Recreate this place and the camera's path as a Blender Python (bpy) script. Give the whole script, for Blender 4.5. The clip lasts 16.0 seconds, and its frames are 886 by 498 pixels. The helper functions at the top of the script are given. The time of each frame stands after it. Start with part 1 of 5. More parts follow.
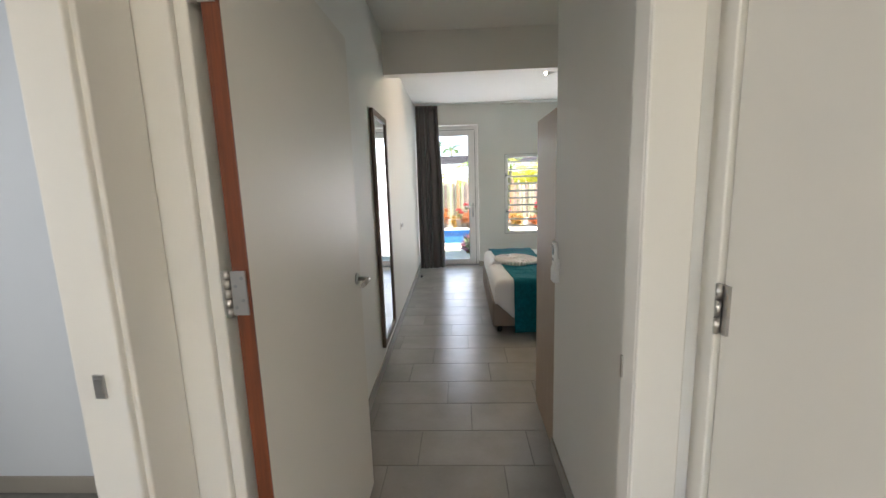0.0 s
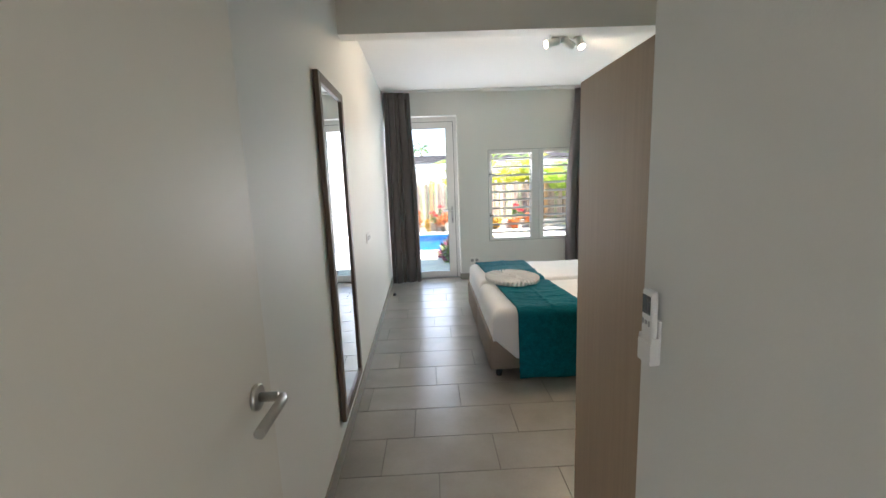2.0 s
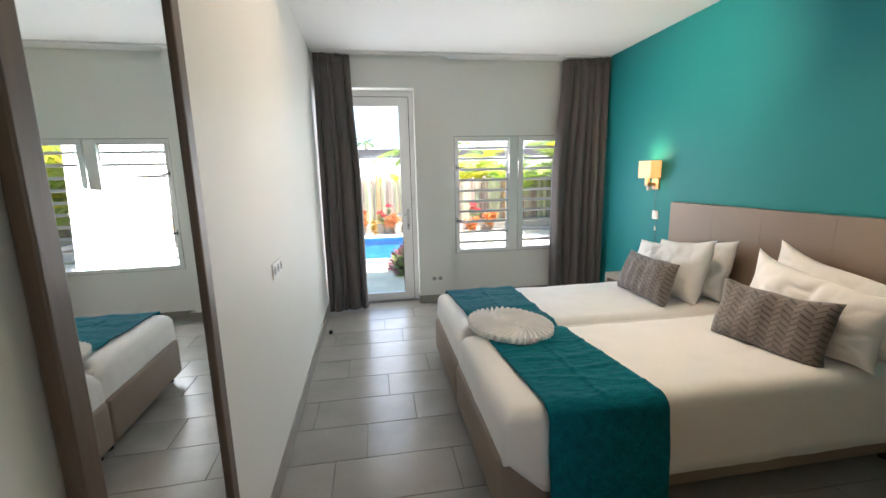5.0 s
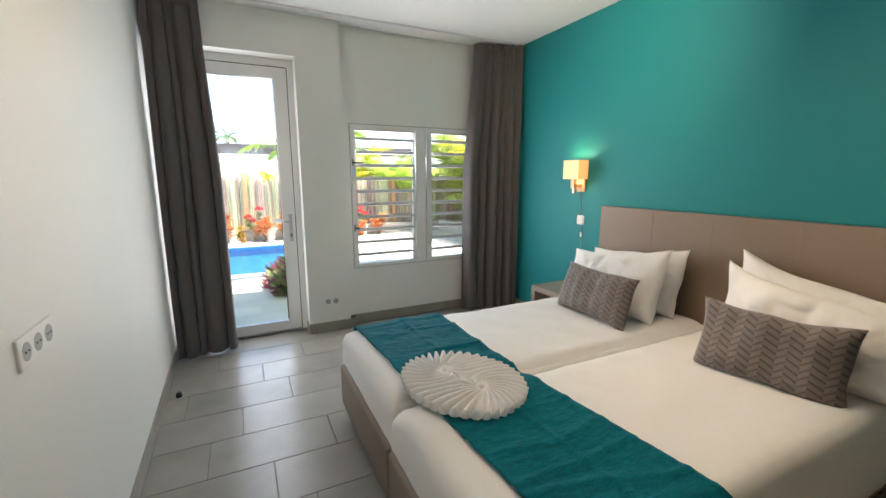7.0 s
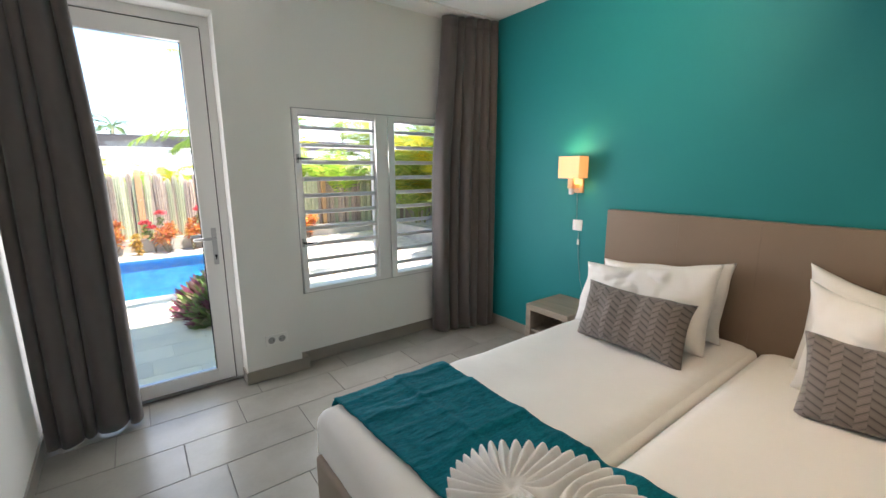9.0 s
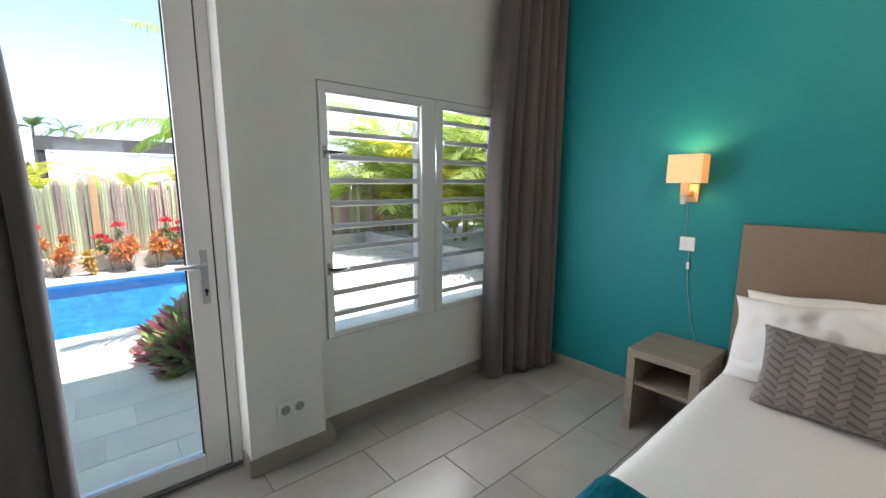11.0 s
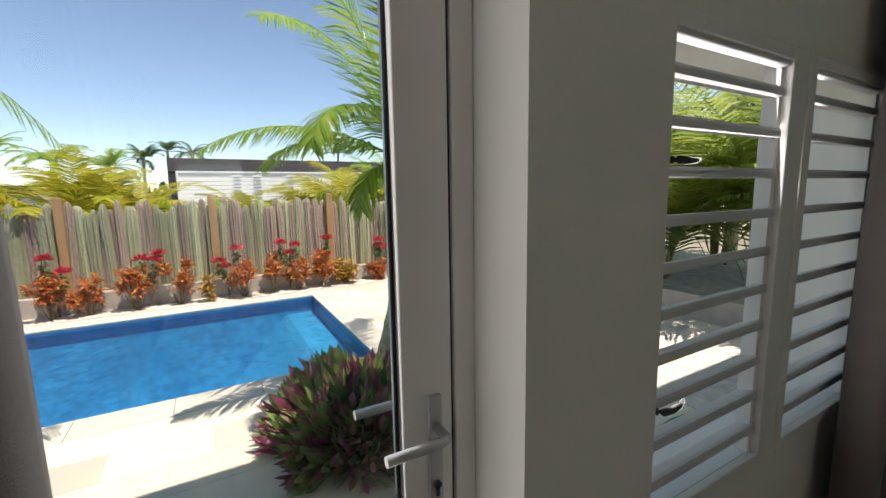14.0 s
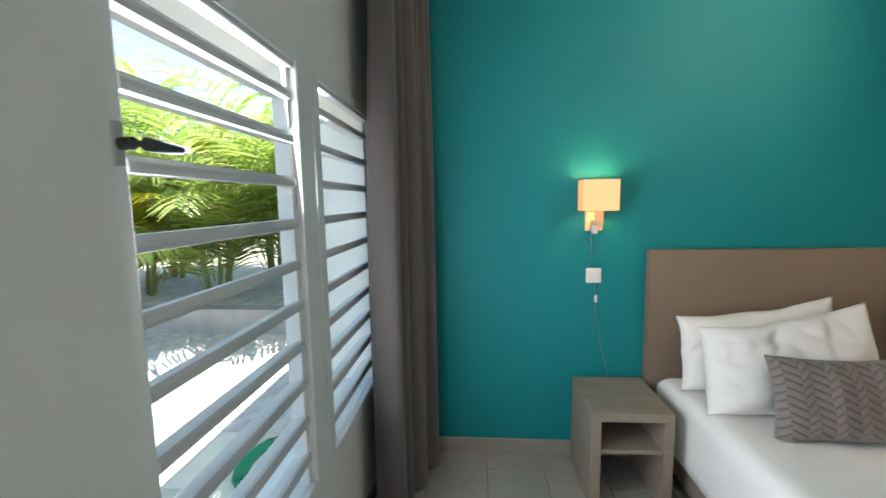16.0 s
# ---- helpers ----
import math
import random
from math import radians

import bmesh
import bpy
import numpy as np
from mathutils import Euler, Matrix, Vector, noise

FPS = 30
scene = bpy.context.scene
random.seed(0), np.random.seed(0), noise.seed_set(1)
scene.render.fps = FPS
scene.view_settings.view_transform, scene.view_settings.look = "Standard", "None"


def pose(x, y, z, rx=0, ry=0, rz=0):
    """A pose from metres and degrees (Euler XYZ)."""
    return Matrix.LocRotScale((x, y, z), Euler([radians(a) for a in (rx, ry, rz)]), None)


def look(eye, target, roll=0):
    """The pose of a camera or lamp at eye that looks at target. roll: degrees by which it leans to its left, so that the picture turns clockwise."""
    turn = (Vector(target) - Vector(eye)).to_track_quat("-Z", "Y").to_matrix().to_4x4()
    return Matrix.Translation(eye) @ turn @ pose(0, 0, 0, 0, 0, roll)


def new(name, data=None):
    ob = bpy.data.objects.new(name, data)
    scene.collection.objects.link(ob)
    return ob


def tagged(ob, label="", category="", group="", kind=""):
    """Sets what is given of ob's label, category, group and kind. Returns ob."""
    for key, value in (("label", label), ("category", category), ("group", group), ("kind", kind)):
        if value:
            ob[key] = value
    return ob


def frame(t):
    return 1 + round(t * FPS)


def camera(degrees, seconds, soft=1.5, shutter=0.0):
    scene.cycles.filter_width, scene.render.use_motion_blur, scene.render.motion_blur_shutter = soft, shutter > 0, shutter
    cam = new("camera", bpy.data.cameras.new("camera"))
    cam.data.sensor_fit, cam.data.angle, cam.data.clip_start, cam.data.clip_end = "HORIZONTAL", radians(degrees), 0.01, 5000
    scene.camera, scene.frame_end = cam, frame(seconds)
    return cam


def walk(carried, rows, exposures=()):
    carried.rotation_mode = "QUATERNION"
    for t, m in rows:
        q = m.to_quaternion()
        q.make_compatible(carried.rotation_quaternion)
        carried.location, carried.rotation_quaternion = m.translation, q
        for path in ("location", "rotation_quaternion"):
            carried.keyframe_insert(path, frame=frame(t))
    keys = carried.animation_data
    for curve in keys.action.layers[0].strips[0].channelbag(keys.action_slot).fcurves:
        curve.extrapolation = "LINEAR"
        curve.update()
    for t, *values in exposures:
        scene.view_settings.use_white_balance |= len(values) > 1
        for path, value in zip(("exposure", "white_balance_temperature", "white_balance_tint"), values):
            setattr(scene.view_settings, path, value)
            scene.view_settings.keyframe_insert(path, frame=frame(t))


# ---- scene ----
cam = camera(94.2, 16.0, shutter=0.15)
PATH = [
    (0, (0.474, 0.151, 1.497), (0.383, 2.122, 1.17), -1.8),
    (0.5, (0.484, 0.412, 1.494), (0.424, 2.384, 1.17), -1.9),
    (1, (0.458, 0.657, 1.483), (0.429, 2.631, 1.161), -2.1),
    (1.5, (0.399, 0.917, 1.49), (0.405, 2.891, 1.169), -2.2),
    (2, (0.366, 1.145, 1.487), (0.416, 3.118, 1.16), -2.2),
    (2.5, (0.38, 1.419, 1.489), (0.457, 3.389, 1.157), -2.2),
    (3, (0.393, 1.659, 1.484), (0.491, 3.626, 1.139), -1.9),
    (3.5, (0.371, 1.927, 1.498), (0.488, 3.892, 1.142), -1.9),
    (6, (0.285, 2.997, 1.456), (0.859, 4.881, 1.11), -0.6),
    (6.5, (0.256, 3.225, 1.452), (0.992, 5.05, 1.096), -0.2),
    (7, (0.302, 3.466, 1.434), (1.165, 5.236, 1.084), -0.1),
    (7.5, (0.318, 3.682, 1.461), (1.291, 5.39, 1.09), 0.0),
    (8, (0.267, 3.898, 1.473), (1.331, 5.551, 1.102), -0.2),
    (8.5, (0.277, 4.09, 1.478), (1.403, 5.697, 1.092), -0.3),
    (11, (0.317, 5.304, 1.409), (1.603, 6.8, 1.085), 0.2),
    (11.5, (0.336, 5.555, 1.43), (1.555, 7.106, 1.103), 0.4),
    (12, (0.328, 5.841, 1.445), (1.446, 7.467, 1.122), 0.4),
    (12.5, (0.311, 6.099, 1.449), (1.322, 7.799, 1.152), 0.2),
    (13, (0.351, 6.323, 1.459), (1.24, 8.091, 1.167), -0.4),
    (13.5, (0.362, 6.547, 1.481), (1.217, 8.334, 1.206), -0.5),
    (14, (0.335, 6.731, 1.492), (1.311, 8.455, 1.217), -1.0),
    (14.5, (0.347, 6.851, 1.514), (1.618, 8.364, 1.204), -1.4),
    (15, (0.444, 6.899, 1.509), (2.048, 8.049, 1.184), -1.2),
    (15.5, (0.58, 6.877, 1.443), (2.44, 7.571, 1.199), -0.8),
    (16, (0.707, 6.829, 1.468), (2.687, 6.985, 1.236), -1.0),
]
EXPOSURES = [(0.0, 2.28, 6550, 15), (1.0, 2.42, 6450, 14), (3.5, 2.62, 6330, 14), (6.0, 2.38, 6450, 13), (8.5, 2.24, 6550, 15), (11.0, 1.92, 6300, 14), (12.0, 1.85, 6400, 17), (12.5, 1.8, 6750, 23), (13.1, 1.5, 6950, 23), (13.6, 0.85, 7000, 20), (14.5, 0.55, 7300, 12), (15.0, 0.9, 9000, 25), (15.5, 1.6, 6700, 12), (16.0, 1.98, 6150, 9)]
walk(cam, [(t, look(eye, target, roll)) for t, eye, target, roll in PATH], EXPOSURES)

# ---- world and large lights ----
world = bpy.data.worlds.new("sky")
scene.world = world
world.use_nodes = True
wn = world.node_tree.nodes
sky = wn.new("ShaderNodeTexSky")
sky.sky_type = "NISHITA"
sky.sun_disc = False
SUN_EL, SUN_AZ = radians(70), radians(150)   # azimuth clockwise from +y
sky.sun_elevation, sky.sun_rotation = SUN_EL, SUN_AZ
sky.altitude, sky.air_density, sky.dust_density, sky.ozone_density = 1500, 1.0, 0.0, 1.2
wn["Background"].inputs[1].default_value = 0.145
world.node_tree.links.new(sky.outputs[0], wn["Background"].inputs[0])
sun = new("sun", bpy.data.lights.new("sun", "SUN"))
sun.data.energy, sun.data.angle, sun.data.color = 5.0, radians(0.53), (1.0, 0.95, 0.88)
_d = Vector((math.sin(SUN_AZ) * math.cos(SUN_EL), math.cos(SUN_AZ) * math.cos(SUN_EL), math.sin(SUN_EL)))
sun.matrix_basis = look(_d * 60, (0, 0, 0))


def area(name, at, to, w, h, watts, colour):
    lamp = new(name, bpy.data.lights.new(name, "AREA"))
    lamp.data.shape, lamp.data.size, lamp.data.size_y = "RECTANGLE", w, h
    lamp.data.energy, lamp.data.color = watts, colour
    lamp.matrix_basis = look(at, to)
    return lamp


# daylight stand-ins just inside the garden door and window
area("skylight_door", (0.26, 7.385, 1.25), (0.55, 4, 1.3), 0.86, 2.1, 4.2, (0.95, 0.98, 1.0))
area("skylight_window", (1.74, 7.318, 1.23), (1.7, 4, 1.5), 0.90, 1.24, 6.5, (0.97, 0.98, 1.0))
# added fill lamps before windowless walls brighten the vestibule and side room
area("fill_living", (2.62, -2.7, 1.5), (0, -2.2, 1.2), 2.0, 1.6, 66, (1.0, 0.94, 0.84))
area("fill_side_room", (-2.55, 0.2, 1.5), (0, 0.8, 1.2), 1.2, 1.2, 8, (0.92, 0.97, 1.0))


# ---- materials ----
def material(name, colour, rough=0.6, metal=0.0, vary=0.06, scale=6.0, bump=0.0, bscale=60.0, spec=0.5, stretch=(1, 1, 1), second=None, detail=4.0, sheen=0.0, rand=0.0, fine=0.0, fscale=90.0, crease=0.0, cscale=4.0):
    """Principled material: two scales of colour noise, optional second colour, bump, and tint by object."""
    m = bpy.data.materials.new(name)
    m.use_nodes = True
    nt = m.node_tree
    n, li = nt.nodes, nt.links
    b = n["Principled BSDF"]
    b.inputs["Roughness"].default_value, b.inputs["Metallic"].default_value = rough, metal
    b.inputs["Specular IOR Level"].default_value = spec
    if sheen:
        b.inputs["Sheen Weight"].default_value = sheen
    co = n.new("ShaderNodeTexCoord")
    mp = n.new("ShaderNodeMapping")
    mp.inputs["Scale"].default_value = stretch
    li.new(co.outputs["Object"], mp.inputs["Vector"])
    vec = mp.outputs[0]
    if rand:
        oi = n.new("ShaderNodeObjectInfo")
        mul = n.new("ShaderNodeMath")
        mul.operation = "MULTIPLY"
        mul.inputs[1].default_value = 37.0
        li.new(oi.outputs["Random"], mul.inputs[0])
        add = n.new("ShaderNodeVectorMath")
        add.operation = "ADD"
        li.new(vec, add.inputs[0])
        li.new(mul.outputs[0], add.inputs[1])
        vec = add.outputs[0]
    t1 = n.new("ShaderNodeTexNoise")
    t1.inputs["Scale"].default_value, t1.inputs["Detail"].default_value = scale, detail
    li.new(vec, t1.inputs["Vector"])
    ramp = n.new("ShaderNodeValToRGB")
    e = ramp.color_ramp.elements
    c2 = second or tuple(c * (1 - 2 * vary) for c in colour)
    e[0].position, e[1].position = 0.3, 0.7
    e[0].color, e[1].color = (*c2, 1), (*colour, 1)
    li.new(t1.outputs["Fac"], ramp.inputs["Fac"])
    out = ramp.outputs["Color"]
    if fine:
        t3 = n.new("ShaderNodeTexNoise")
        t3.inputs["Scale"].default_value, t3.inputs["Detail"].default_value = fscale, 3
        li.new(vec, t3.inputs["Vector"])
        mr3 = n.new("ShaderNodeMapRange")
        mr3.inputs["To Min"].default_value, mr3.inputs["To Max"].default_value = 1 - fine, 1 + fine
        li.new(t3.outputs["Fac"], mr3.inputs["Value"])
        vm = n.new("ShaderNodeVectorMath")
        vm.operation = "MULTIPLY"
        li.new(out, vm.inputs[0])
        li.new(mr3.outputs[0], vm.inputs[1])
        out = vm.outputs[0]
    if rand:
        mr = n.new("ShaderNodeMapRange")
        mr.inputs["To Min"].default_value, mr.inputs["To Max"].default_value = 1 - rand, 1 + rand
        li.new(oi.outputs["Random"], mr.inputs["Value"])
        vm = n.new("ShaderNodeVectorMath")
        vm.operation = "MULTIPLY"
        li.new(out, vm.inputs[0])
        li.new(mr.outputs[0], vm.inputs[1])
        out = vm.outputs[0]
    li.new(out, b.inputs["Base Color"])
    if bump:
        t2 = n.new("ShaderNodeTexNoise")
        t2.inputs["Scale"].default_value, t2.inputs["Detail"].default_value = bscale, 3
        li.new(vec, t2.inputs["Vector"])
        bp = n.new("ShaderNodeBump")
        bp.inputs["Strength"].default_value, bp.inputs["Distance"].default_value = bump, 0.01
        li.new(t2.outputs["Fac"], bp.inputs["Height"])
        li.new(bp.outputs[0], b.inputs["Normal"])
        if crease:
            t4, bc = n.new("ShaderNodeTexNoise"), n.new("ShaderNodeBump")
            t4.noise_type = "RIDGED_MULTIFRACTAL"
            t4.inputs["Scale"].default_value, t4.inputs["Detail"].default_value, t4.inputs["Distortion"].default_value = cscale, 2.0, 0.6
            li.new(vec, t4.inputs["Vector"])
            bc.inputs["Strength"].default_value, bc.inputs["Distance"].default_value = crease, 0.006
            li.new(t4.outputs["Fac"], bc.inputs["Height"])
            li.new(bp.outputs[0], bc.inputs["Normal"])
            li.new(bc.outputs[0], b.inputs["Normal"])
    return m


def leafy(name, a, b_, c=None, rough=0.45, trans=0.35):
    """Leaf material, tinted island by island, with light coming through."""
    m = bpy.data.materials.new(name)
    m.use_nodes = True
    n, li = m.node_tree.nodes, m.node_tree.links
    b = n["Principled BSDF"]
    b.inputs["Roughness"].default_value = rough
    g = n.new("ShaderNodeNewGeometry")
    ramp = n.new("ShaderNodeValToRGB")
    e = ramp.color_ramp.elements
    e[0].color, e[1].color = (*a, 1), (*b_, 1)
    if c:
        x = e.new(0.6)
        x.color = (*b_, 1)
        e[-1].color = (*c, 1)
    li.new(g.outputs["Random Per Island"], ramp.inputs["Fac"])
    li.new(ramp.outputs[0], b.inputs["Base Color"])
    tr = n.new("ShaderNodeBsdfTranslucent")
    li.new(ramp.outputs[0], tr.inputs["Color"])
    mx = n.new("ShaderNodeMixShader")
    mx.inputs[0].default_value = trans
    li.new(b.outputs[0], mx.inputs[1])
    li.new(tr.outputs[0], mx.inputs[2])
    li.new(mx.outputs[0], n["Material Output"].inputs["Surface"])
    return m


def glassy(name, tint, rough=0.0, ior=1.45, wave=0.0, wscale=3.0):
    m = bpy.data.materials.new(name)
    m.use_nodes = True
    n, li = m.node_tree.nodes, m.node_tree.links
    n.remove(n["Principled BSDF"])
    t, g, f, mx = n.new("ShaderNodeBsdfTransparent"), n.new("ShaderNodeBsdfGlossy"), n.new("ShaderNodeFresnel"), n.new("ShaderNodeMixShader")
    t.inputs[0].default_value = (*tint, 1)
    g.inputs["Roughness"].default_value = rough
    f.inputs["IOR"].default_value = ior
    if wave:
        no, bp = n.new("ShaderNodeTexNoise"), n.new("ShaderNodeBump")
        no.inputs["Scale"].default_value, no.inputs["Detail"].default_value, no.inputs["Distortion"].default_value = wscale, 4, 1.0
        co = n.new("ShaderNodeTexCoord")
        li.new(co.outputs["Object"], no.inputs["Vector"])
        bp.inputs["Strength"].default_value, bp.inputs["Distance"].default_value = wave, 0.05
        li.new(no.outputs["Fac"], bp.inputs["Height"])
        li.new(bp.outputs[0], g.inputs["Normal"])
        li.new(bp.outputs[0], f.inputs["Normal"])
    for a, b in ((f.outputs[0], mx.inputs[0]), (t.outputs[0], mx.inputs[1]), (g.outputs[0], mx.inputs[2]), (mx.outputs[0], n["Material Output"].inputs["Surface"])):
        li.new(a, b)
    return m


def glowing(name, colour, strength, base=None):
    m = bpy.data.materials.new(name)
    m.use_nodes = True
    b = m.node_tree.nodes["Principled BSDF"]
    b.inputs["Base Color"].default_value = (*(base or colour), 1)
    b.inputs["Emission Color"].default_value = (*colour, 1)
    b.inputs["Emission Strength"].default_value = strength
    return m


WALL = material("wall_paint", (0.80, 0.79, 0.75), 0.55, vary=0.012, scale=1.3, bump=0.06, bscale=140)
CEIL = material("ceiling_paint", (0.82, 0.81, 0.79), 0.7, vary=0.01, scale=1.0, bump=0.05, bscale=120)
TEAL = material("teal_paint", (0.009, 0.205, 0.224), 0.6, spec=0.3, vary=0.03, scale=1.1, bump=0.08, bscale=150)
DOORW = material("door_lacquer", (0.74, 0.71, 0.64), 0.45, vary=0.012, scale=0.8, bump=0.02, bscale=30)
TRIM = material("trim_lacquer", (0.78, 0.75, 0.68), 0.38, vary=0.015, scale=1.5, bump=0.03, bscale=40)
REDW = material("mahogany_edge", (0.21, 0.050, 0.013), 0.5, vary=0.2, scale=5, stretch=(30, 30, 1.2), bump=0.1, bscale=30)
TILE = material("floor_tile", (0.335, 0.315, 0.283), 0.27, vary=0.11, scale=3.2, detail=7, bump=0.03, bscale=25, rand=0.045, fine=0.05, fscale=60)
GROUT = material("grout", (0.20, 0.19, 0.17), 0.85, vary=0.1, scale=20)
BASEB = material("skirting_tile", (0.30, 0.275, 0.235), 0.4, vary=0.06, scale=4, rand=0.03)
OAK = material("grey_oak_laminate", (0.41, 0.295, 0.195), 0.42, vary=0.06, scale=2.2, stretch=(28, 28, 0.8), detail=8, bump=0.05, bscale=25, fine=0.10, fscale=14)
OAKD = material("dark_oak_frame", (0.13, 0.085, 0.055), 0.42, vary=0.15, scale=2.5, stretch=(14, 14, 0.8), detail=7, bump=0.05, bscale=20)
NIGHT = material("nightstand_oak", (0.29, 0.24, 0.185), 0.5, vary=0.12, scale=2.0, stretch=(14, 1.0, 14), detail=8, bump=0.05, bscale=16, fine=0.08, fscale=12)
STEEL = material("brushed_steel", (0.52, 0.50, 0.47), 0.32, 1.0, vary=0.05, scale=30, bump=0.02, bscale=200)
ALU = material("white_aluminium", (0.80, 0.79, 0.77), 0.32, vary=0.012, scale=3, bump=0.01)
SILVER = material("silver_aluminium", (0.50, 0.50, 0.50), 0.36, 0.9, vary=0.03, scale=20)
RUBBER = material("black_rubber", (0.02, 0.02, 0.02), 0.6, vary=0.1, scale=30)
PLAST = material("white_plastic", (0.80, 0.79, 0.76), 0.35, vary=0.01, scale=5)
DARKP = material("dark_plastic", (0.035, 0.04, 0.045), 0.25, vary=0.05, scale=20)
GREYP = material("grey_plastic", (0.35, 0.35, 0.34), 0.5, vary=0.03, scale=20)
CURT = material("curtain_cloth", (0.118, 0.100, 0.095), 0.92, vary=0.05, scale=14, bump=0.25, bscale=500, sheen=0.25, fine=0.08, fscale=420)
LINEN = material("white_bed_linen", (0.80, 0.775, 0.74), 0.85, vary=0.015, scale=2.5, bump=0.35, bscale=7, sheen=0.2, crease=0.35, cscale=2.6)
PILLOW = material("white_pillowcase", (0.82, 0.80, 0.77), 0.85, vary=0.015, scale=3, bump=0.4, bscale=9, sheen=0.2, crease=0.6, cscale=3.5)
RUNNER = material("teal_runner_cloth", (0.0, 0.135, 0.180), 0.9, vary=0.16, scale=26, stretch=(1, 3, 1), detail=8, bump=0.9, bscale=11, sheen=0.0, fine=0.5, fscale=95, spec=0.15, crease=0.9, cscale=5.0)
TOWEL = material("white_towelling", (0.83, 0.81, 0.79), 0.95, vary=0.02, scale=20, bump=0.4, bscale=260, sheen=0.4)
BOXSP = material("taupe_upholstery", (0.255, 0.20, 0.155), 0.75, vary=0.05, scale=3, bump=0.15, bscale=220, fine=0.05, fscale=160)
HEADB = material("headboard_leatherette", (0.235, 0.172, 0.122), 0.5, vary=0.04, scale=2.5, bump=0.12, bscale=150)
BLADE = material("louvre_blade", (0.62, 0.61, 0.62), 0.32, vary=0.02, scale=4)
SHADE = glowing("lamp_shade", (1.0, 0.36, 0.07), 0.19, (0.72, 0.52, 0.32))
LAMPB = material("lamp_base_beech", (0.62, 0.45, 0.26), 0.45, vary=0.08, scale=3, stretch=(10, 10, 1))
BULB = glowing("spot_bulb", (1.0, 0.84, 0.62), 5.0)
MIRROR = bpy.data.materials.new("mirror_silver")
MIRROR.use_nodes = True
_b = MIRROR.node_tree.nodes["Principled BSDF"]
_b.inputs["Base Color"].default_value, _b.inputs["Metallic"].default_value, _b.inputs["Roughness"].default_value = (0.88, 0.9, 0.89, 1), 1.0, 0.015
GLASS = glassy("clear_glass", (0.94, 0.96, 0.95))
WATER = glassy("pool_water", (0.28, 0.68, 0.82), 0.02, 1.33, 0.8, 7.0)
# the fine noise paints caustic light flecks into the mosaic and step colours
POOLT = material("pool_mosaic_caustics", (0.22, 0.58, 0.76), 0.4, vary=0.18, scale=2.2, bump=0.1, bscale=40, second=(0.10, 0.42, 0.62), fine=0.6, fscale=9)
POOLS = material("pool_step", (0.24, 0.58, 0.76), 0.4, vary=0.06, scale=4, fine=0.35, fscale=9)
TRAV = material("travertine", (0.70, 0.62, 0.48), 0.6, vary=0.16, scale=3.2, detail=8, bump=0.1, bscale=30, rand=0.17, second=(0.55, 0.51, 0.44), fine=0.08, fscale=40)
DECKG = material("deck_joint", (0.62, 0.57, 0.48), 0.9, vary=0.1, scale=20)
WATERL = material("waterline_tile", (0.03, 0.15, 0.34), 0.3, vary=0.15, scale=8, fine=0.2, fscale=30)
COPING = material("pool_coping", (0.68, 0.62, 0.52), 0.6, vary=0.08, scale=4, bump=0.08, bscale=30, rand=0.06)
SAND = material("coral_sand", (0.70, 0.63, 0.55), 0.95, vary=0.18, scale=8, detail=8, bump=0.6, bscale=40, fine=0.15, fscale=60)
GROUNDM = material("dry_ground", (0.26, 0.235, 0.16), 0.95, vary=0.2, scale=0.3, detail=8, bump=0.4, bscale=6)
CONC = material("concrete_kerb", (0.44, 0.40, 0.35), 0.85, vary=0.12, scale=4, detail=7, bump=0.2, bscale=40)
RENDERW = material("white_render", (0.80, 0.79, 0.76), 0.8, vary=0.02, scale=2, bump=0.2, bscale=80)
ROOFM = material("grey_roof_shingle", (0.055, 0.05, 0.055), 0.9, vary=0.25, scale=6, detail=8, bump=0.4, bscale=18)
CACTUS = material("cactus_skin", (0.27, 0.31, 0.17), 0.85, vary=0.2, scale=2.6, second=(0.43, 0.39, 0.28), stretch=(1, 1, 9), detail=7, bump=0.6, bscale=40, rand=0.3, fine=0.55, fscale=5)
CACTUSD = material("dry_cactus_skin", (0.40, 0.31, 0.23), 0.9, vary=0.2, scale=2.5, stretch=(1, 1, 9), second=(0.26, 0.19, 0.17), detail=7, bump=0.6, bscale=40, rand=0.3, fine=0.55, fscale=5)
POSTM = material("fence_post_timber", (0.42, 0.24, 0.11), 0.8, vary=0.15, scale=3, stretch=(8, 8, 0.6), detail=6)
TRUNK = material("palm_trunk_bark", (0.44, 0.41, 0.28), 0.8, vary=0.2, scale=4, stretch=(1, 1, 6), second=(0.20, 0.20, 0.12), detail=6, bump=0.5, bscale=20)
PALM = leafy("palm_leaf", (0.17, 0.32, 0.04), (0.30, 0.46, 0.055), (0.44, 0.50, 0.09), trans=0.52)
# a duller and a yellower leaf tone for the areca palms
PALMD = leafy("dull_areca_leaf", (0.17, 0.26, 0.05), (0.32, 0.40, 0.09), (0.44, 0.46, 0.14), trans=0.5)
PALMY = leafy("yellow_areca_leaf", (0.24, 0.30, 0.02), (0.44, 0.40, 0.025), (0.56, 0.44, 0.03), trans=0.42)
FARLEAF = leafy("far_palm_leaf", (0.05, 0.10, 0.025), (0.09, 0.15, 0.04))
STEM = material("palm_stem", (0.28, 0.27, 0.09), 0.6, vary=0.15, scale=6)
RHOEO = leafy("oyster_plant_leaf", (0.12, 0.19, 0.06), (0.24, 0.32, 0.10), (0.42, 0.16, 0.20), trans=0.3)
